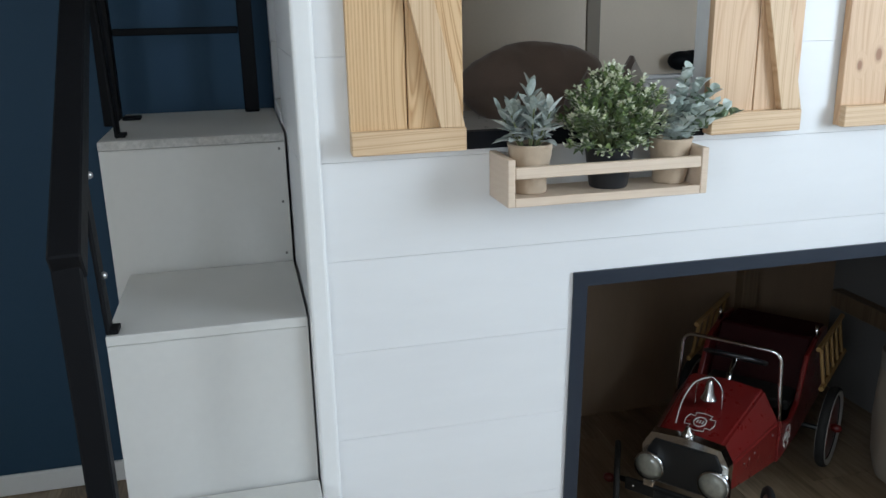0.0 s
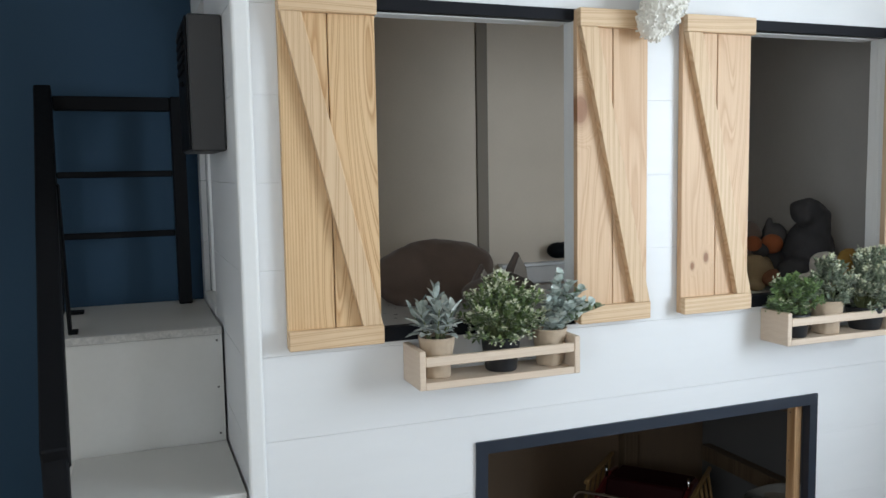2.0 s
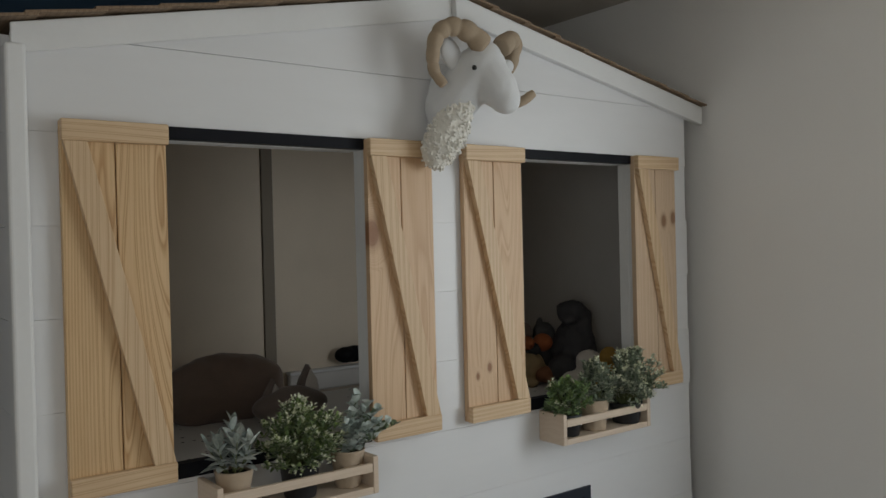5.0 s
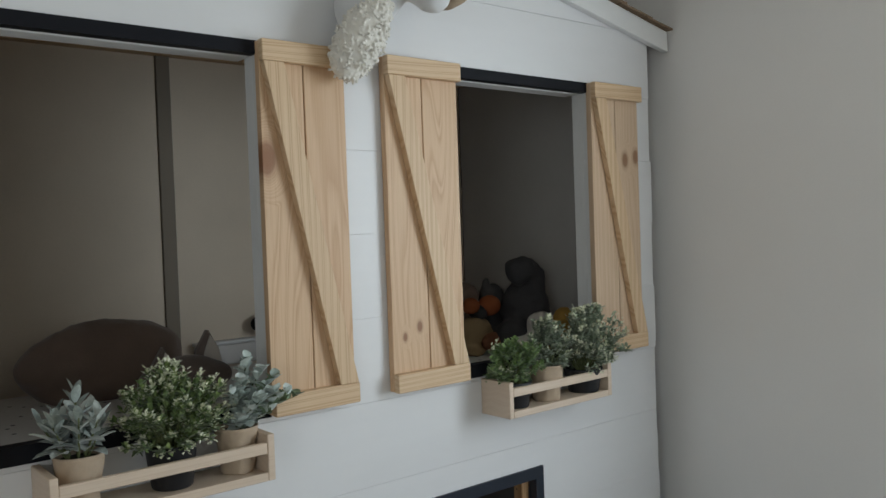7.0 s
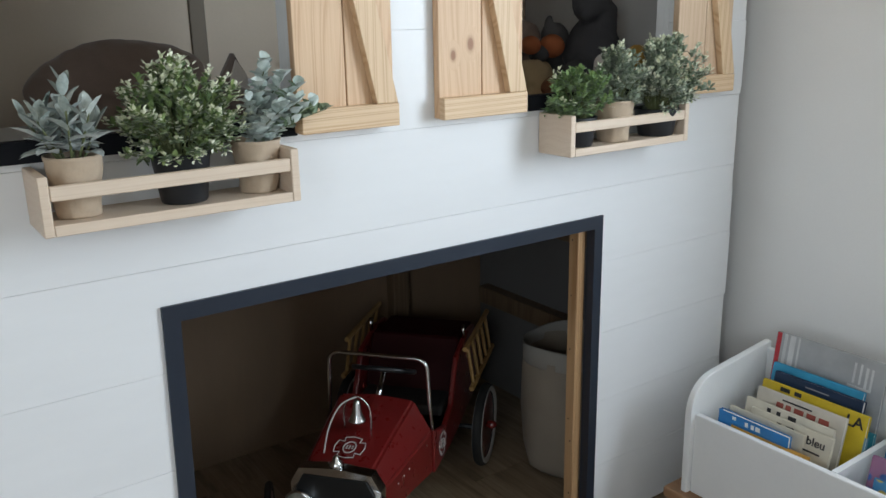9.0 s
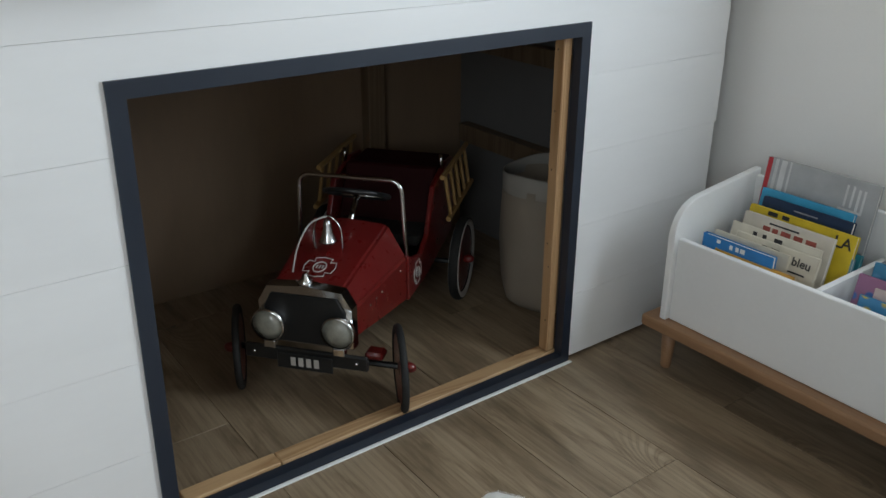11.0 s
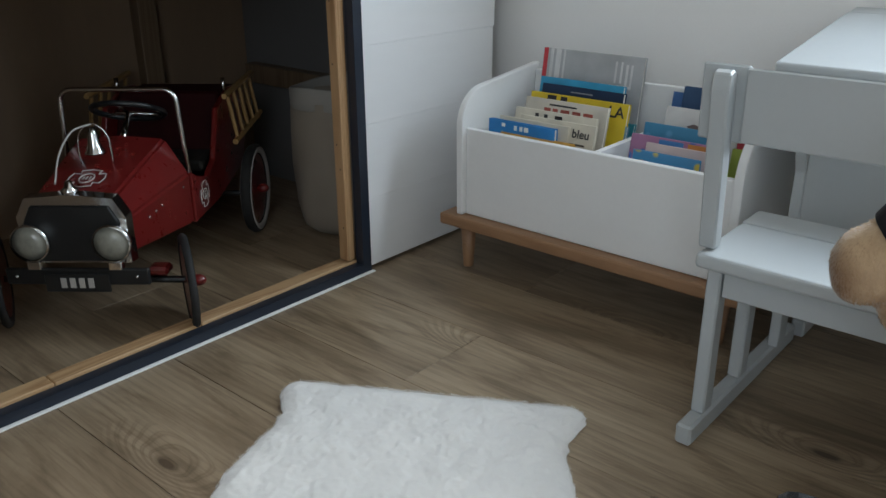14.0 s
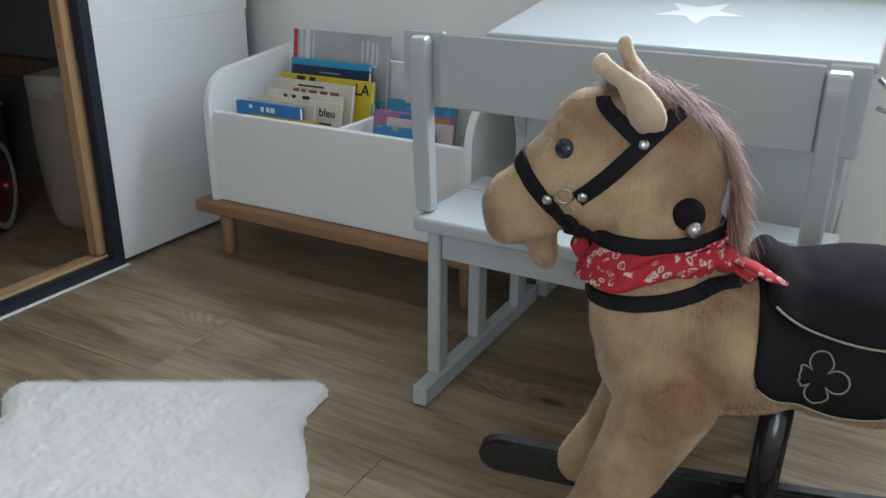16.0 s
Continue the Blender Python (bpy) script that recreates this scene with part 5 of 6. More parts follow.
# ---- bench and desk ----
bench = thing("bench", (1.63, 0.18, 0), "light grey painted child's bench with a plank backrest", "bench")
bench.location = (1.612, 0.192, 0)
for y in (0.487, -0.094):
    part("back_post", prism([(1.540, 0.342), (1.565, 0.342), (1.548, 0.600), (1.545, 0.620), (1.535, 0.627), (1.520, 0.622), (1.516, 0.600)], "y", y - 0.014, y + 0.014, 0.003), GREY, bench, world=True)
for y in (0.470, -0.094):
    part("foot_rail", bx(1.495, 1.995, y - 0.014, y + 0.014, 0.0, 0.038, 0.004), GREY, bench, world=True)
    part("front_leg", prism([(1.545, 0.039), (1.580, 0.039), (1.575, 0.314), (1.545, 0.314)], "y", y - 0.012, y + 0.012, 0.003), GREY, bench, world=True)
    part("rear_leg", prism([(1.70, 0.039), (1.735, 0.039), (1.735, 0.314), (1.70, 0.314)], "y", y - 0.012, y + 0.012, 0.003), GREY, bench, world=True)
    part("screw", ball((1.552, y + 0.0145 * (1 if y > 0 else -1), 0.358), (0.004, 0.002, 0.004), None, 8, 6), BLACK, bench, world=True)
part("backrest", prism([(1.534, 0.520), (1.552, 0.520), (1.546, 0.628), (1.530, 0.632)], "y", -0.079, 0.455, 0.003), GREY, bench, world=True)
part("backrest_end", prism([(1.5505, 0.515), (1.566, 0.515), (1.560, 0.630), (1.5475, 0.632)], "y", 0.456, 0.528, 0.003), GREY, bench, world=True)
part("backrest_end", prism([(1.5505, 0.515), (1.566, 0.515), (1.560, 0.630), (1.5475, 0.632)], "y", -0.128, -0.080, 0.003), GREY, bench, world=True)
part("seat", bx(1.516, 1.70, -0.122, 0.494, 0.315, 0.340, 0.007, segments=3), GREY, bench, world=True)
part("seat_flap", bx(1.702, 1.78, -0.122, 0.494, 0.317, 0.341, 0.004, segments=2), GREY, bench, world=True)
part("apron", bx(1.547, 1.561, -0.079, 0.455, 0.262, 0.314, 0.002), GREY, bench, world=True)
part("apron", bx(1.712, 1.726, -0.079, 0.455, 0.262, 0.314, 0.002), GREY, bench, world=True)

desk = thing("desk", (2.0, 0.19, 0), "light grey child's desk with a pale star on its top", "desk")
slope = math.atan2(0.054, 0.38)
top_m = Matrix.Translation((1.803, 0, 0.580)) @ Euler((0, -slope, 0)).to_matrix().to_4x4()
part("desktop", bx(0, 0.385, -0.116, 0.530, 0, 0.018, 0.006, m=top_m, segments=3), GREY, desk, world=True)
part("ledge_strip", bx(0.386, 0.440, -0.116, 0.530, -0.004, 0.016, 0.004, m=top_m), GREY, desk, world=True)
star = []
for k in range(10):
    a, r = math.pi / 5 * k, 0.088 if k % 2 == 0 else 0.037
    star.append((0.238 + r * math.cos(a + 0.79), 0.205 + r * math.sin(a + 0.79)))
part("star", prism(star, "z", 0.0182, 0.0186, m=top_m), plain("pale_star", (0.66, 0.68, 0.69), 0.45, vary=0.03), desk, "pale star", world=True)
for y in (0.470, -0.084):
    part("desk_side", prism([(1.845, 0.039), (1.885, 0.039), (1.90, 0.30), (2.12, 0.30), (2.13, 0.039), (2.17, 0.039), (2.17, 0.612), (1.825, 0.578), (1.825, 0.45), (1.845, 0.40)], "y", y - 0.010, y + 0.010, 0.002), GREY, desk, world=True)
    part("desk_foot", bx(1.998, 2.20, y - 0.014, y + 0.014, 0.0, 0.038, 0.004), GREY, desk, world=True)
part("box_floor", bx(1.83, 2.165, -0.0735, 0.4595, 0.455, 0.468), GREY, desk, world=True)
part("box_front", bx(1.827, 1.841, -0.0735, 0.4595, 0.4685, 0.572), GREY, desk, world=True)
part("box_apron", bx(1.848, 1.860, -0.0735, 0.4595, 0.300, 0.454), GREY, desk, world=True)
part("modesty_panel", bx(2.150, 2.164, -0.0735, 0.4595, 0.20, 0.454), GREY, desk, world=True)
hk = [(1.87, -0.118, 0.565), (1.87, -0.135, 0.55), (1.87, -0.145, 0.53), (1.87, -0.135, 0.515), (1.87, -0.122, 0.52)]
part("hook", tube(hk, 0.004, 8), STEEL, desk, "small steel hook", world=True, smooth=True)

# ---- rug ----
FUR = plain("white_fur", (0.72, 0.71, 0.69), 0.95, vary=0.04, fine=110, coarse=14, relief=0.3, distance=0.003, sheen=0.4)
rug = thing("fur_rug", (1.0, 0.70, 0), "white faux-fur hide rug lying on the oak floor", "rug")
ru = Vector((0.500, -0.866, 0))      # across
rv = Vector((-0.866, -0.500, 0))     # along
r0 = Vector((1.315, 0.902, 0))
half = [(0.248, 0.0), (0.266, 0.005), (0.277, 0.013), (0.284, 0.026), (0.283, 0.045), (0.258, 0.10), (0.256, 0.15), (0.268, 0.21), (0.284, 0.29), (0.275, 0.42), (0.262, 0.52), (0.275, 0.60), (0.29, 0.66), (0.28, 0.70)]


def rug_half(v):
    for (a, va), (b, vb) in zip(half, half[1:]):
        if va <= v <= vb:
            return a + (b - a) * (v - va) / (vb - va)
    return 0.285


rm = bmesh.new()
NU, NV = 130, 150
grid = []
for j in range(NV + 1):
    v = 0.70 * j / NV
    w = rug_half(v)
    w += 0.004 * noise.noise(Vector((0.7, v * 60, 0.1)))
    row = []
    for i in range(NU + 1):
        u = (2 * i / NU - 1) * w
        edge = max(0.0, min(1.0, (w - abs(u)) / 0.03, (v + 0.003) / 0.03, (0.703 - v) / 0.03))
        p = Vector((u, v, 0.3))
        tuft = 0.0045 * noise.noise(p * 26) + 0.0035 * abs(noise.noise(p * 62)) + 0.0030 * noise.noise(p * 130)
        z = 0.002 + 0.016 * math.sqrt(edge) + tuft * (0.4 + 0.6 * edge)
        ww = v + (0.004 * noise.noise(Vector((u * 70, 0.2, 0.9))) if j == 0 else 0)
        row.append(rm.verts.new(r0 + ru * u + rv * ww + Vector((0, 0, max(0.001, z)))))
    grid.append(row)
for j in range(NV):
    for i in range(NU):
        rm.faces.new((grid[j][i], grid[j][i + 1], grid[j + 1][i + 1], grid[j + 1][i]))
tips = [vv.co.copy() for row in grid for vv in row]
part("backing", rm, FUR, rug, world=True, smooth=True)
pile = Leaves()
for k in range(3000):
    # fringe of hair tips along the rim
    s = k % 3
    j, i = (random.randint(0, 2), random.randint(0, NU)) if s == 0 else (random.randint(0, NV), random.choice((0, 1, 2)) if s == 1 else NU - random.choice((0, 1, 2)))
    p = tips[j * (NU + 1) + i]
    out = -rv if s == 0 else (-ru if s == 1 else ru)
    way = (out + Vector((random.uniform(-0.6, 0.6), random.uniform(-0.6, 0.6), random.uniform(0.0, 0.5)))).normalized() * random.uniform(0.0012, 0.0030)
    a = p - Vector((1.0, 0.70, 0)) + Vector((0, 0, random.uniform(0.0, 0.004)))
    e = Vector((-way.y, way.x, 0)).normalized() * 0.0007
    n0 = len(pile.v)
    pile.v += [a - e, a + e, a + way * 0.6 + e * 0.7, a + way, a + way * 0.6 - e * 0.7]
    pile.f += [(n0, n0 + 1, n0 + 2, n0 + 4), (n0 + 4, n0 + 2, n0 + 3)]
tagged(pile.make("fur_fringe", FUR, rug), kind="stuff")

# ---- rocking horse ----
from mathutils.bvhtree import BVHTree


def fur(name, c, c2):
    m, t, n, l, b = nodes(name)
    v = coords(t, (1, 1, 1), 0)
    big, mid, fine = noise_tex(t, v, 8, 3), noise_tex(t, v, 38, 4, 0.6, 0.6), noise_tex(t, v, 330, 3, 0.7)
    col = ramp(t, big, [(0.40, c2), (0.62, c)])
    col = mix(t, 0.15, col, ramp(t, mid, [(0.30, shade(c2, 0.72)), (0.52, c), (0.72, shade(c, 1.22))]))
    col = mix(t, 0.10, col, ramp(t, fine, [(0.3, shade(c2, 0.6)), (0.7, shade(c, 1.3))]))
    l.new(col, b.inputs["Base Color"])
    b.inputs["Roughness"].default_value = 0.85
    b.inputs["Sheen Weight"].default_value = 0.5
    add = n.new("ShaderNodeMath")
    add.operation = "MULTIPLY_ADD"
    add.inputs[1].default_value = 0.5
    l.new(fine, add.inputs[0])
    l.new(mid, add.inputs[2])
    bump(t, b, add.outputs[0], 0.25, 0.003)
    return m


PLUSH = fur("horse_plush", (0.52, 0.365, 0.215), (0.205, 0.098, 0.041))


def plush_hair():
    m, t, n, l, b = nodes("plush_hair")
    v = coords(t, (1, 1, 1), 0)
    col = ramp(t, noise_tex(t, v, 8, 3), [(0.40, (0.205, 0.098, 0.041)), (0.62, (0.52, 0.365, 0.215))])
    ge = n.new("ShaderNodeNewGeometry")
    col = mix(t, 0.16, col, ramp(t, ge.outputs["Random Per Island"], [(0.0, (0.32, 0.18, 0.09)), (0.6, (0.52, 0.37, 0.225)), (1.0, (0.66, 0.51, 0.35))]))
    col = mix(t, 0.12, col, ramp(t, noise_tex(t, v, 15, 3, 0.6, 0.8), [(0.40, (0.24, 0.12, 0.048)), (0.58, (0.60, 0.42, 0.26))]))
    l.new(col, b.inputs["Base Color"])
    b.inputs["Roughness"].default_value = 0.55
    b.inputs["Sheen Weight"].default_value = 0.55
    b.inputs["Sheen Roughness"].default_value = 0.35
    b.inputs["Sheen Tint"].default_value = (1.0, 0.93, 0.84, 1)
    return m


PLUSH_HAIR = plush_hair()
MANE = plain("mane_hair", (0.33, 0.175, 0.135), 0.6, vary=0.25, coarse=30, sheen=0.3)
STRAP = plain("black_strap", (0.014, 0.013, 0.015), 0.7, vary=0.15, fine=200, relief=0.4)
SUEDE = plain("dark_suede", (0.016, 0.012, 0.015), 0.9, vary=0.25, fine=220, relief=0.4)
PIPING = plain("cream_piping", (0.34, 0.31, 0.245), 0.8, vary=0.1)
for m in (STRAP, SUEDE):
    m.node_tree.nodes["Principled BSDF"].inputs["Specular IOR Level"].default_value = 0.12
ROCKER = plain("black_lacquer", (0.012, 0.012, 0.013), 0.25, vary=0.15, coat=0.3)


def bandana_cloth():
    m, t, n, l, b = nodes("red_bandana")
    v = coords(t, (1, 1, 1), 0)
    vo = n.new("ShaderNodeTexVoronoi")
    vo.inputs["Scale"].default_value = 88
    wob = n.new("ShaderNodeTexNoise")
    wob.inputs["Scale"].default_value = 120
    shift = n.new("ShaderNodeVectorMath")
    shift.operation = "MULTIPLY_ADD"
    shift.inputs[1].default_value = (0.010, 0.010, 0.010)
    l.new(v, wob.inputs["Vector"])
    l.new(wob.outputs["Color"], shift.inputs[0])
    l.new(v, shift.inputs[2])
    l.new(shift.outputs[0], vo.inputs["Vector"])
    rings = ramp(t, vo.outputs["Distance"], [(0.07, (1, 1, 1)), (0.14, (0, 0, 0)), (0.22, (0, 0, 0)), (0.27, (1, 1, 1)), (0.37, (1, 1, 1)), (0.43, (0, 0, 0))])
    gate = ramp(t, noise_tex(t, v, 30, 2), [(0.44, (0, 0, 0)), (0.50, (1, 1, 1))])
    l.new(mix(t, mix(t, 1.0, rings, gate, "MULTIPLY"), (0.46, 0.022, 0.038), (0.70, 0.55, 0.53)), b.inputs["Base Color"])
    b.inputs["Roughness"].default_value = 0.85
    bump(t, b, noise_tex(t, v, 400, 2), 0.3, 0.001)
    return m


horse = thing("rocking_horse", (1.271, -0.020, 0.0), "tan plush rocking horse with black saddle and red bandana", "rocking horse", rz=15)
hb = bmesh.new()
ball((0, 0.108, 0.560), (0.060, 0.074, 0.076), hb)
ball((0, 0.066, 0.545), (0.058, 0.056, 0.074), hb)
limb([(0, 0.125, 0.568), (0, 0.175, 0.540), (0, 0.212, 0.512)], [0.058, 0.050, 0.038], hb)
ball((0, 0.150, 0.515), (0.050, 0.045, 0.040), hb)
ball((0, 0.150, 0.580), (0.048, 0.050, 0.050), hb)
ball((0, 0.228, 0.496), (0.043, 0.038, 0.041), hb)
ball((0, 0.236, 0.478), (0.036, 0.026, 0.024), hb)
ball((0, 0.205, 0.485), (0.036, 0.030, 0.026), hb)
ball((0, 0.196, 0.452), (0.020, 0.017, 0.028), hb, m=Euler((radians(-15), 0, 0)).to_matrix().to_4x4())
limb([(0, 0.075, 0.500), (0, 0.076, 0.440), (0, 0.062, 0.380)], [0.064, 0.068, 0.078], hb)
ball((0, 0.055, 0.345), (0.085, 0.075, 0.080), hb)
ball((0, -0.02, 0.370), (0.090, 0.110, 0.085), hb)
ball((0, -0.15, 0.375), (0.092, 0.150, 0.082), hb)
ball((0, -0.26, 0.375), (0.088, 0.085, 0.088), hb)
for s in (-1, 1):
    limb([(s * 0.052, 0.045, 0.315), (s * 0.066, 0.078, 0.235), (s * 0.076, 0.110, 0.165), (s * 0.082, 0.140, 0.118)], [0.055, 0.043, 0.034, 0.030], hb)
    limb([(s * 0.052, -0.27, 0.330), (s * 0.066, -0.30, 0.235), (s * 0.076, -0.315, 0.165), (s * 0.082, -0.33, 0.118)], [0.055, 0.043, 0.034, 0.030], hb)
skin = soft_mesh(hb, 0.0055, 5)
for v in skin.verts:
    v.co += v.co.normalized() * 0.0022 * noise.noise(v.co * 45)
skin.normal_update()
BODY_TREE = BVHTree.FromBMesh(skin)


def plush_pile(count, length):
    """Short plush hair over the skin, combed down and back."""
    skin.faces.ensure_lookup_table()
    areas = np.cumsum([f.calc_area() for f in skin.faces])
    picks = np.searchsorted(areas, np.random.rand(count) * areas[-1])
    vs, fs = [], []
    for k in picks:
        f = skin.faces[int(min(k, len(areas) - 1))]
        a, b, c = (random.random() for _ in range(3))
        q = [v.co for v in f.verts]
        p = (q[0] * a + q[1] * b + q[2] * c) / (a + b + c)
        nor = f.normal
        comb = Vector((0, -0.35, -0.9)) + noise.noise_vector(p * 17) * 1.1 + Vector((random.uniform(-0.5, 0.5), random.uniform(-0.5, 0.5), random.uniform(-0.5, 0.5)))
        comb -= nor * comb.dot(nor)
        way = (comb.normalized() * 0.9 + nor * random.uniform(0.18, 0.45)).normalized() * length * random.uniform(0.5, 1.25)
        side = way.cross(nor).normalized() * 0.00055
        n0 = len(vs)
        vs += [p - side, p + side, p + way * 0.6 + side * 0.7, p + way, p + way * 0.6 - side * 0.7]
        fs += [(n0, n0 + 1, n0 + 2, n0 + 4), (n0 + 4, n0 + 2, n0 + 3)]
    me = bpy.data.meshes.new("plush_pile")
    me.from_pydata([tuple(v) for v in vs], [], fs)
    return me


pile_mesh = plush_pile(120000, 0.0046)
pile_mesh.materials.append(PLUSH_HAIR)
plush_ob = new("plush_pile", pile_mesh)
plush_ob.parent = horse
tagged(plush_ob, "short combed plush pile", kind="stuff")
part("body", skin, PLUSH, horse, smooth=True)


def onto(y, z, side=-1, lift=0.0025):
    hit, nor, _, _ = BODY_TREE.ray_cast(Vector((side * 0.5, y, z)), Vector((-side, 0, 0)))
    if hit is None:
        hit, nor, _, _ = BODY_TREE.find_nearest(Vector((side * 0.05, y, z)))
    return hit + nor * lift, nor


def ribbon(places, normals, width, thick=0.0014, closed=False):
    bm = bmesh.new()
    n, rows = len(places), []
    for i in range(n):
        a, b = (places[i - 1], places[(i + 1) % n]) if closed else (places[max(0, i - 1)], places[min(n - 1, i + 1)])
        side = (b - a).normalized().cross(normals[i]).normalized() * width / 2
        nn = normals[i] * thick
        p = places[i]
        rows.append([bm.verts.new(q) for q in (p - side - nn, p - side + nn * 0.3, p - side * 0.9 + nn, p + side * 0.9 + nn, p + side + nn * 0.3, p + side - nn)])
    for i in range(n if closed else n - 1):
        r, q = rows[i], rows[(i + 1) % n]
        for k in range(6):
            bm.faces.new((r[k], r[(k + 1) % 6], q[(k + 1) % 6], q[k]))
    bmesh.ops.recalc_face_normals(bm, faces=bm.faces)
    return bm


def strap(line, width, name="strap", both=True, material=None):
    """A strap along (y, z) points, laid on the flank, and on the other flank too."""
    for side in (-1, 1) if both else (-1,):
        pl, nr = zip(*[onto(p.x, p.y, side) for p in smooth_line([Vector((y, z, 0)) for y, z in line], 26)])
        part(name, ribbon(pl, nr, width), material or STRAP, horse)


def hoop(center, axis, r, name, width, material, n=56, lift=0.003, bm_only=False, wave=0.0):
    """A strap round the body in the plane through center with that axis."""
    axis = Vector(axis).normalized()
    u = Vector((1, 0, 0))
    w = axis.cross(u).normalized()
    pl, nr = [], []
    for k in range(n):
        a = 2 * math.pi * k / n
        d = u * math.cos(a) + w * math.sin(a)
        hit, nor, _, _ = BODY_TREE.ray_cast(Vector(center) + d * r, -d)
        if hit is None:
            continue
        pl.append(hit + nor * (lift + wave * (0.5 + 0.5 * math.sin(a * 7 + 1))))
        nr.append(nor)
    return part(name, ribbon(pl, nr, width, closed=True), material, horse)


hoop((0, 0.205, 0.535), (0, 0.66, -0.62), 0.10, "noseband", 0.017, STRAP)
strap([(0.196, 0.5215), (0.183, 0.5205)], 0.014, "noseband_tab")
strap([(0.158, 0.526), (0.135, 0.548), (0.099, 0.588), (0.078, 0.608), (0.062, 0.618)], 0.017, "cheek_strap")
strap([(0.099, 0.588), (0.122, 0.606), (0.138, 0.618), (0.142, 0.624)], 0.015, "brow_strap")
strap([(0.178, 0.500), (0.155, 0.492), (0.142, 0.478)], 0.016, "rein")
hoop((0, 0.078, 0.487), (0, 0.10, 1), 0.090, "throat_strap", 0.018, STRAP, lift=0.004)
hoop((0, 0.066, 0.430), (0, 0.22, 1), 0.100, "neck_strap", 0.017, STRAP, lift=0.004)


def cloth_band(center, axis, half, name, material, nu=96, nv=10):
    """A soft folded cloth round the neck, its lower edge hanging free in scallops."""
    axis = Vector(axis).normalized()
    u = Vector((1, 0, 0))
    w = axis.cross(u).normalized()
    bm = bmesh.new()
    rows = [[], []]
    for k in range(nu):
        a = 2 * math.pi * k / nu
        d = u * math.cos(a) + w * math.sin(a)
        front = max(0.0, d.y)
        col = [[], []]
        for j in range(nv + 1):
            f = j / nv
            drop = half * (1 - 2 * f) - f * (0.010 * front + 0.003 * math.sin(a * 5 + 0.7))
            c = Vector(center) + axis * drop
            hit, nor, _, _ = BODY_TREE.ray_cast(c + d * 0.14, -d)
            r = min((hit - c).length, 0.066 + 0.012 * front) if hit else 0.062
            fold = 0.0035 * math.sin(3 * math.pi * f + 2.2 * math.sin(a * 2 + 0.5)) + 0.0022 * math.sin(a * 9 + f * 4)
            r += 0.007 + fold + 0.006 * f * front + 0.002 * math.sin(a * 13 + 5 * f) * f
            col[0].append(bm.verts.new(c + d * r))
            col[1].append(bm.verts.new(c + d * (r - 0.0016)))
        rows[0].append(col[0])
        rows[1].append(col[1])
    for k in range(nu):
        q = (k + 1) % nu
        for j in range(nv):
            bm.faces.new((rows[0][k][j], rows[0][k][j + 1], rows[0][q][j + 1], rows[0][q][j]))
            bm.faces.new((rows[1][k][j + 1], rows[1][k][j], rows[1][q][j], rows[1][q][j + 1]))
        for j in (0, nv):
            bm.faces.new((rows[0][k][j], rows[0][q][j], rows[1][q][j], rows[1][k][j]))
    bmesh.ops.recalc_face_normals(bm, faces=bm.faces)
    return part(name, bm, material, horse, smooth=True)


cloth_band((0, 0.075, 0.466), (0, 0.16, 1), 0.016, "bandana", bandana_cloth())
# bandana knot with two tails at the nape
kn = bmesh.new()
ball((-0.030, 0.005, 0.470), (0.018, 0.014, 0.014), kn, 12, 8)
for pts in ([(-0.034, 0.002, 0.474), (-0.050, -0.018, 0.473), (-0.060, -0.036, 0.466), (-0.064, -0.052, 0.462)], [(-0.030, 0.0, 0.470), (-0.044, -0.010, 0.464), (-0.052, -0.022, 0.459)]):
    tube(pts, [0.007, 0.010, 0.009, 0.003][:len(pts)], 8, kn, scale=(1.0, 0.35))
part("bandana_knot", kn, bpy.data.materials["red_bandana"], horse, smooth=True)
for y, z in ((0.099, 0.588), (0.153, 0.531), (0.188, 0.524)):
    for side in (-1, 1):
        c, nor = onto(y, z, side, 0.006)
        q = nor.to_track_quat("Z", "Y").to_matrix().to_4x4()
        part("stud", ball(c, (0.0055, 0.0055, 0.003), None, 12, 8, q), STEEL, horse, "nickel stud", smooth=True)
c, nor = onto(0.171, 0.530, -1, 0.005)
q = nor.to_track_quat("Z", "Y").to_matrix()
part("bit_ring", tube([c + q @ Vector((0.008 * math.cos(a), 0.008 * math.sin(a), 0)) for a in (2 * math.pi * k / 20 for k in range(20))], 0.0014, 6, closed=True), STEEL, horse, "nickel ring", smooth=True)
c, nor = onto(0.163, 0.500, -1, 0.005)
q = nor.to_track_quat("Z", "Y").to_matrix()
part("buckle", tube([c + q @ Vector((0.009 * math.cos(a), 0.009 * math.sin(a), 0)) for a in (2 * math.pi * k / 20 for k in range(20))], 0.003, 6, closed=True), STRAP, horse, "black buckle ring", smooth=True)
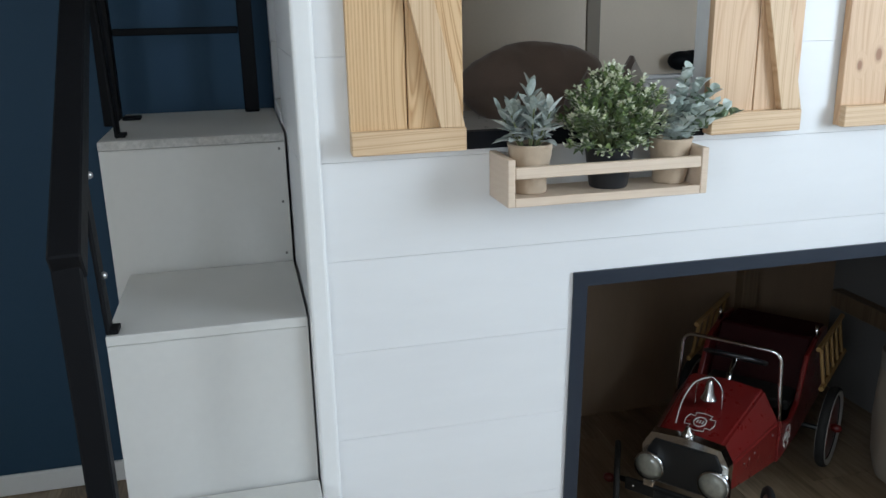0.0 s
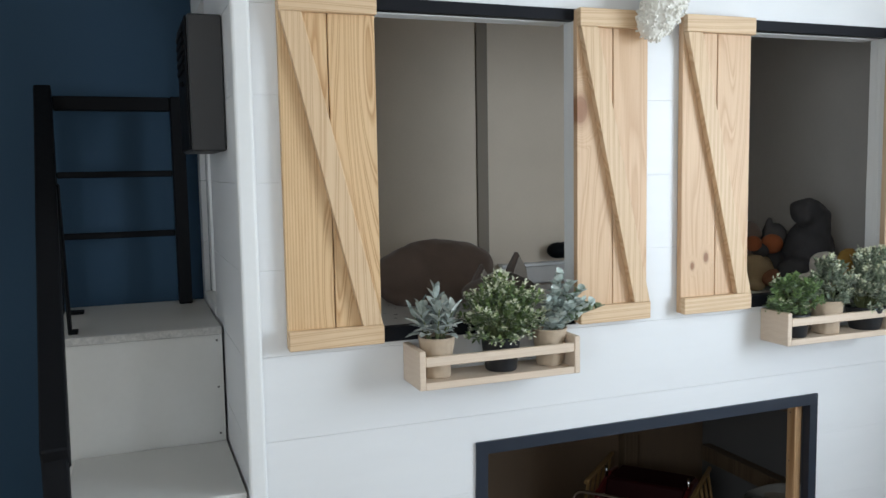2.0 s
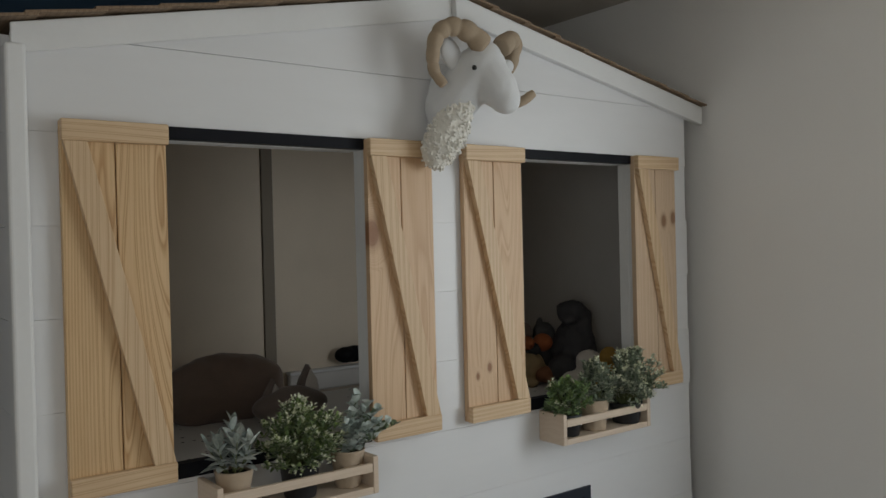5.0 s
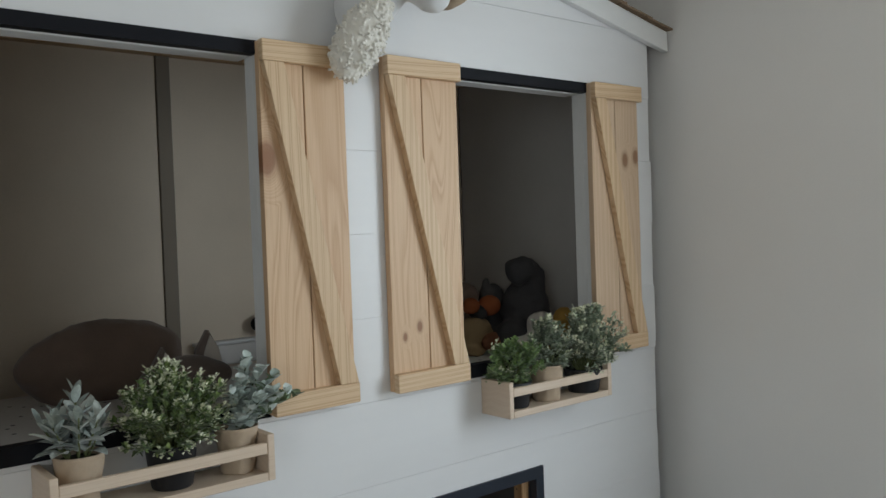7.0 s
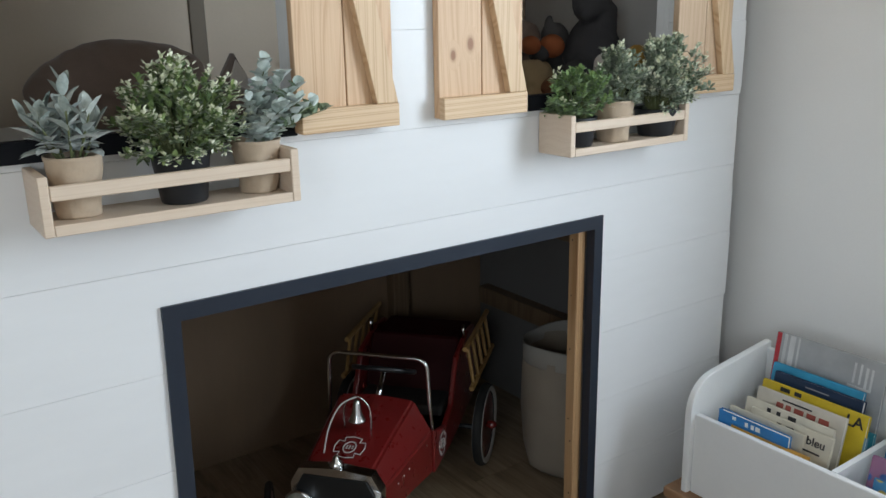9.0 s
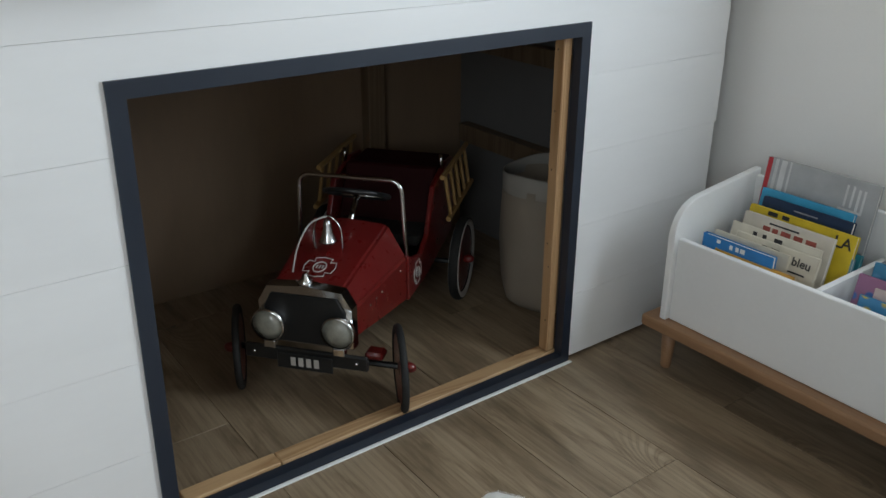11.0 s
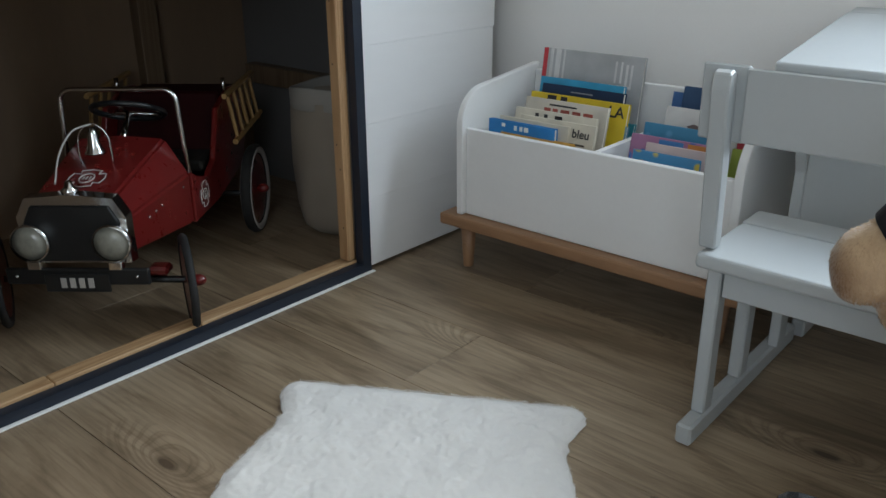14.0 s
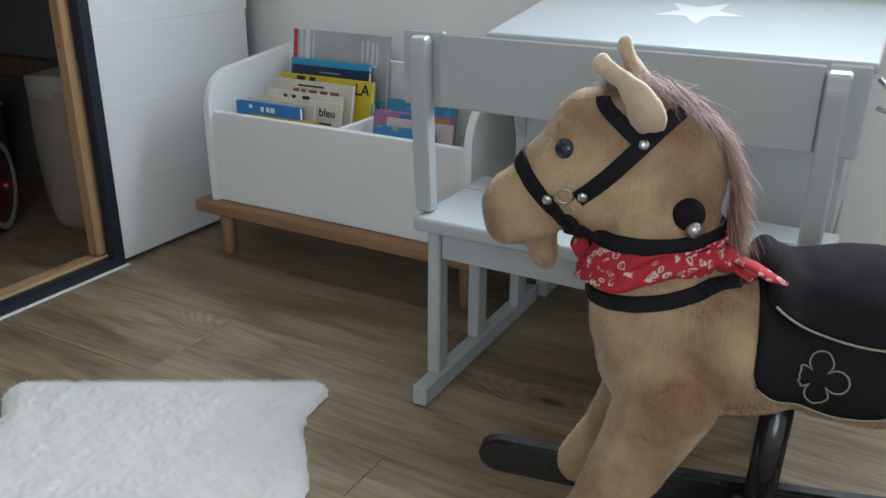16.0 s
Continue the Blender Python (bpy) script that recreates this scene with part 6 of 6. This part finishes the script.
# sound button housing on the cheek
c, nor = onto(0.050, 0.522, -1, 0.004)
part("button", ball(c, (0.010, 0.016, 0.017), None, 14, 10), SUEDE, horse, "dark button patch", smooth=True)
c, nor = onto(0.047, 0.508, -1, 0.010)
part("bell_button", ball(c, (0.009, 0.008, 0.009), None, 12, 8), STEEL, horse, "small nickel bell", smooth=True)
for side in (-1, 1):
    c, nor = onto(0.175, 0.576, side, 0.001)
    q = nor.to_track_quat("Z", "Y").to_matrix().to_4x4()
    e = part("eye", ball(c, (0.0105, 0.0105, 0.006), None, 18, 10, q), plain("eye_blue", (0.030, 0.045, 0.065), 0.15, vary=0.1), horse, "glossy dark blue eye", smooth=True)
    part("pupil", ball(c + nor * 0.0035, (0.0052, 0.0052, 0.0035), None, 14, 8, q), BLACKPOT, e, smooth=True)
    # ear: a bent leaf of plush
    ex = side * 0.038
    pts = [(ex * 1.35, 0.094, 0.604), (ex * 1.5, 0.102, 0.626), (ex * 1.45, 0.122, 0.648), (ex * 1.3, 0.145, 0.662)] if side < 0 else [(ex * 0.8, 0.100, 0.612), (ex * 0.8, 0.110, 0.636), (ex * 0.75, 0.120, 0.656), (ex * 0.7, 0.126, 0.670)]
    line = smooth_line(pts, 12)
    rad = [0.010 + 0.008 * math.sin(math.pi * min(1, (k + 2) / 10)) for k in range(13)]
    rad = [1.22 * max(0.010, r) for r in rad]
    eb = tube(line, rad, 12, scale=(1.0, 0.62))
    ball(line[-1], (0.0118, 0.009, 0.0118), eb, 10, 8)
    eb = soft_mesh(eb, 0.003, 4)
    for v in eb.verts:
        v.co += noise.noise_vector(v.co * 70) * 0.0014 + noise.noise_vector(v.co * 210) * 0.0007
    part("ear", eb, fur("ear_plush", (0.66, 0.53, 0.40), (0.44, 0.30, 0.18)), horse, "pale plush ear", smooth=True)
# mane
mane = Leaves()
crest = smooth_line([(0, 0.136, 0.632), (0, 0.110, 0.642), (0, 0.070, 0.632), (0, 0.025, 0.598), (0, 0.004, 0.550), (0, 0.003, 0.510), (0, -0.004, 0.478)], 60)
for k in range(4200):
    i = int(random.uniform(0, 59.9))
    p = crest[i] + Vector((random.uniform(-0.022, 0.022), random.uniform(-0.005, 0.005), random.uniform(-0.012, 0.004)))
    f = i / 60
    side = random.choice((-1, -1, 1))
    way = Vector((side * random.uniform(0.2, 1.0), -0.5 + random.uniform(-0.3, 0.3), 0.30 - 1.2 * f + random.uniform(-0.25, 0.3)))
    if f < 0.15:
        way = Vector((side * 0.4, 0.25, 0.35 + random.uniform(-0.2, 0.2)))
    ln = random.uniform(0.014, 0.030) if random.random() < 0.95 else random.uniform(0.030, 0.058)
    mane.leaf(p, way, ln, 0.0009, droop=random.uniform(0.15, 0.6))
tagged(mane.make("mane", MANE, horse, "brown pink mane hair"), kind="stuff")


# saddle wrapped over the back
def saddle_sheet(y0, y1, a0, a1, lift, shape, nu=34, nv=30, thick=0.007):
    bm = bmesh.new()
    outer = []
    for i in range(nu + 1):
        f = i / nu
        row = []
        lo, hi = shape(f, a0, a1)
        for j in range(nv + 1):
            a = lo + (hi - lo) * j / nv
            y = y0 + (y1 - y0) * f
            d = Vector((-math.cos(a), 0, math.sin(a)))
            o = Vector((0, y, 0.375))
            hit, nor, _, _ = BODY_TREE.ray_cast(o + d * 0.3, -d)
            p = (hit if hit else o + d * 0.085) + d * lift
            row.append((p, d))
        outer.append(row)
    top = [[bm.verts.new(p + d * thick * math.sin(math.pi * min(1, max(0.08, min(i, nu - i) / 3, 0.08)) / 2)) for p, d in row] for i, row in enumerate(outer)]
    bot = [[bm.verts.new(p - d * 0.002) for p, d in row] for row in outer]
    for i in range(nu):
        for j in range(nv):
            bm.faces.new((top[i][j], top[i + 1][j], top[i + 1][j + 1], top[i][j + 1]))
            bm.faces.new((bot[i][j + 1], bot[i + 1][j + 1], bot[i + 1][j], bot[i][j]))
    rim = [(i, 0) for i in range(nu)] + [(nu, j) for j in range(nv)] + [(i, nv) for i in range(nu, 0, -1)] + [(0, j) for j in range(nv, 0, -1)]
    for (i, j), (k, l) in zip(rim, rim[1:] + rim[:1]):
        bm.faces.new((top[i][j], bot[i][j], bot[k][l], top[k][l]))
    bmesh.ops.recalc_face_normals(bm, faces=bm.faces)
    edge = [outer[i][0][0] + outer[i][0][1] * thick for i in range(nu + 1)]
    return bm, edge


def flap_shape(f, a0, a1):
    dip = math.sin(math.pi * min(1, max(0, f * 1.0))) ** 0.5
    return -0.02 - 0.40 * dip, math.pi + 0.02 + 0.40 * dip


def seat_shape(f, a0, a1):
    dip = math.sin(math.pi * f) ** 0.6
    return 0.80 - 0.38 * dip, math.pi - 0.80 + 0.38 * dip


sb, edge = saddle_sheet(-0.030, -0.180, 0, 0, 0.004, flap_shape)
part("saddle_flap", sb, STRAP, horse, "black saddle flap", smooth=True)
part("piping", tube(edge[1:-1], 0.0012, 6), PIPING, horse, smooth=True)
sb, edge = saddle_sheet(-0.036, -0.236, 0, 0, 0.013, seat_shape, thick=0.012)
part("saddle_seat", sb, SUEDE, horse, "dark suede saddle seat", smooth=True)
part("piping", tube(edge[1:-1], 0.0012, 6), PIPING, horse, smooth=True)
part("pommel", ball((0, -0.038, 0.462), (0.045, 0.018, 0.022), None, 18, 12), SUEDE, horse, smooth=True)
part("cantle", ball((0, -0.221, 0.475), (0.070, 0.024, 0.030), None, 18, 12), SUEDE, horse, smooth=True)
cl = bmesh.new()
cy, cz = -0.092, 0.379
lobe = []
for k in range(72):
    a = 2 * math.pi * k / 72
    r = 0.0092 + 0.0152 * abs(math.cos(2 * a)) ** 0.55
    lobe.append(onto(cy + r * math.cos(a), cz + r * math.sin(a), -1, 0.0125)[0])
flat = sorted(p.x for p in lobe)[len(lobe) // 2]
for p in lobe:
    p.x = min(p.x, flat)
tube(lobe, 0.0009, 5, cl, closed=True)
part("clover_stitch", cl, PIPING, horse, "cream stitched clover", smooth=True)
# stand: post, cross bar, two deep rockers
part("post", tube([(0, -0.078, 0.32), (0, -0.073, 0.10)], 0.018, 14), ROCKER, horse, smooth=True)
part("cross_bar", bx(-0.085, 0.085, -0.109, -0.054, 0.085, 0.110, 0.004), ROCKER, horse)
part("cross_bar", bx(-0.085, 0.085, -0.330, -0.290, 0.085, 0.110, 0.004), ROCKER, horse)
part("tag", bx(-0.022, -0.0205, -0.086, -0.070, 0.100, 0.150), LINEN, horse, "white cloth tag")
for s in (-1, 1):
    topc = [(y, 0.122 + 0.10 * abs(y + 0.09) ** 2) for y in [0.248 - 0.025 * k for k in range(31)]]
    botc = [(y, (z - 0.052) * min(1.0, abs(y + 0.09) / 0.20) ** 1.5) for y, z in topc]
    nose = lambda a, b: [(a[0] + (0.028 if a[0] > 0 else -0.028) * math.sin(math.pi * q / 6), a[1] + (b[1] - a[1]) * (0.5 - 0.5 * math.cos(math.pi * q / 6))) for q in range(1, 6)]
    outline = topc + nose(topc[-1], botc[-1]) + botc[::-1] + nose(topc[0], botc[0])[::-1]
    rk = prism(outline, "x", s * 0.085 - 0.011, s * 0.085 + 0.011)
    bmesh.ops.bevel(rk, geom=[e for e in rk.edges if e.calc_face_angle(0) > 0.7], offset=0.004, segments=2, affect="EDGES")
    part("rocker", rk, ROCKER, horse, "black lacquered rocker")

# ---- floor boards ----
def floor_oak():
    m, t, n, l, b = nodes("oak_laminate")
    v = coords(t, (1, 0.10, 1), 9.0)
    vo = n.new("ShaderNodeTexVoronoi")
    vo.voronoi_dimensions = "2D"
    vo.inputs["Scale"].default_value = 3.3
    l.new(coords(t, (1, 0.36, 1), 9.0), vo.inputs["Vector"])
    mr = n.new("ShaderNodeMapRange")
    mr.inputs["From Min"].default_value, mr.inputs["From Max"].default_value = 0.22, 0.0
    l.new(vo.outputs["Distance"], mr.inputs["Value"])
    halo = mr.outputs[0]
    big = noise_tex(t, v, 4, 3, 0.55)
    ad = n.new("ShaderNodeMath")
    ad.operation = "MULTIPLY_ADD"
    ad.inputs[1].default_value = 0.55
    l.new(halo, ad.inputs[0])
    l.new(big, ad.inputs[2])
    cbn = n.new("ShaderNodeCombineXYZ")
    l.new(ad.outputs[0], cbn.inputs["X"])
    off = n.new("ShaderNodeVectorMath")
    off.operation = "MULTIPLY_ADD"
    off.inputs[1].default_value = (0.30, 0, 0)
    l.new(cbn.outputs[0], off.inputs[0])
    l.new(v, off.inputs[2])
    w = n.new("ShaderNodeTexWave")
    w.wave_type, w.bands_direction = "BANDS", "X"
    w.inputs["Scale"].default_value, w.inputs["Distortion"].default_value, w.inputs["Detail"].default_value, w.inputs["Detail Scale"].default_value = 13.0, 6.0, 3.5, 1.0
    l.new(off.outputs[0], w.inputs["Vector"])
    streak = noise_tex(t, coords(t, (70, 2.2, 70), 9.0), 2.2, 5, 0.65)
    patch = noise_tex(t, coords(t, (1, 0.16, 1), 9.0), 24, 5, 0.62, 0.8)
    light, dark = (0.345, 0.272, 0.188), (0.112, 0.078, 0.050)
    grey = lambda *st: [(p, (g, g * (1 - 0.10 * (1 - g)), g * (1 - 0.22 * (1 - g)))) for p, g in st]
    broad = noise_tex(t, coords(t, (1, 0.22, 1), 9.0), 7, 3, 0.55, 0.6)
    col = mix(t, 0.0, ramp(t, w.outputs["Fac"], grey((0.0, 1.0), (0.45, 0.92), (0.85, 0.60), (1.0, 0.76))), (1.0, 1.0, 1.0))
    col = mix(t, ramp(t, halo, [(0.0, (0.30, 0.30, 0.30)), (0.35, (0.85, 0.85, 0.85))]), (0.86, 0.85, 0.83), col)
    col = mix(t, 1.0, col, shade(light, 1.45), "MULTIPLY")
    col = mix(t, 1.0, col, ramp(t, streak, grey((0.34, 0.68), (0.50, 0.94), (0.68, 1.0))), "MULTIPLY")
    col = mix(t, 1.0, col, ramp(t, patch, grey((0.36, 0.60), (0.47, 0.84), (0.57, 1.0))), "MULTIPLY")
    col = mix(t, 1.0, col, ramp(t, broad, grey((0.36, 0.62), (0.50, 0.88), (0.62, 1.0))), "MULTIPLY")
    col = mix(t, ramp(t, halo, [(0.55, (0, 0, 0)), (0.80, (0.22, 0.22, 0.22)), (0.87, (0.50, 0.50, 0.50)), (0.91, (0.92, 0.92, 0.92))]), col, (0.045, 0.028, 0.017))
    oi = n.new("ShaderNodeObjectInfo")
    col = mix(t, ramp(t, oi.outputs["Random"], [(0, (0.0, 0.0, 0.0)), (1, (0.42, 0.42, 0.42))]), col, shade(dark, 1.2))
    l.new(col, b.inputs["Base Color"])
    b.inputs["Roughness"].default_value = 0.42
    bump(t, b, streak, 0.12, 0.0008)
    return m


OAK = floor_oak()
PW, PL = 0.243, 1.285
shared = {}
x = 0.841 - 9 * PW
k = 0
while x < WALL_X:
    y = BACK_Y - 0.4 - (k * 0.47) % 1.0
    while y < WALL_Y:
        ya, yb, xa, xb = max(y, BACK_Y), min(y + PL, WALL_Y), max(x, LEFT_X), min(x + PW, WALL_X)
        if yb - ya > 0.01 and xb - xa > 0.01:
            key = (round(xb - xa, 4), round(yb - ya, 4))
            if key not in shared:
                bm = bx(0.0006, xb - xa - 0.0006, 0.0006, yb - ya - 0.0006, -0.0035, 0.0, 0.0008)
                me = bpy.data.meshes.new("floor_board")
                bm.to_mesh(me)
                bm.free()
                me.materials.append(OAK)
                shared[key] = me
            ob = new("floor_board", shared[key])  
            ob.location = (xa, ya, 0)
            ob.parent = FLOOR_STUB
        y += PL
    x += PW
    k += 1
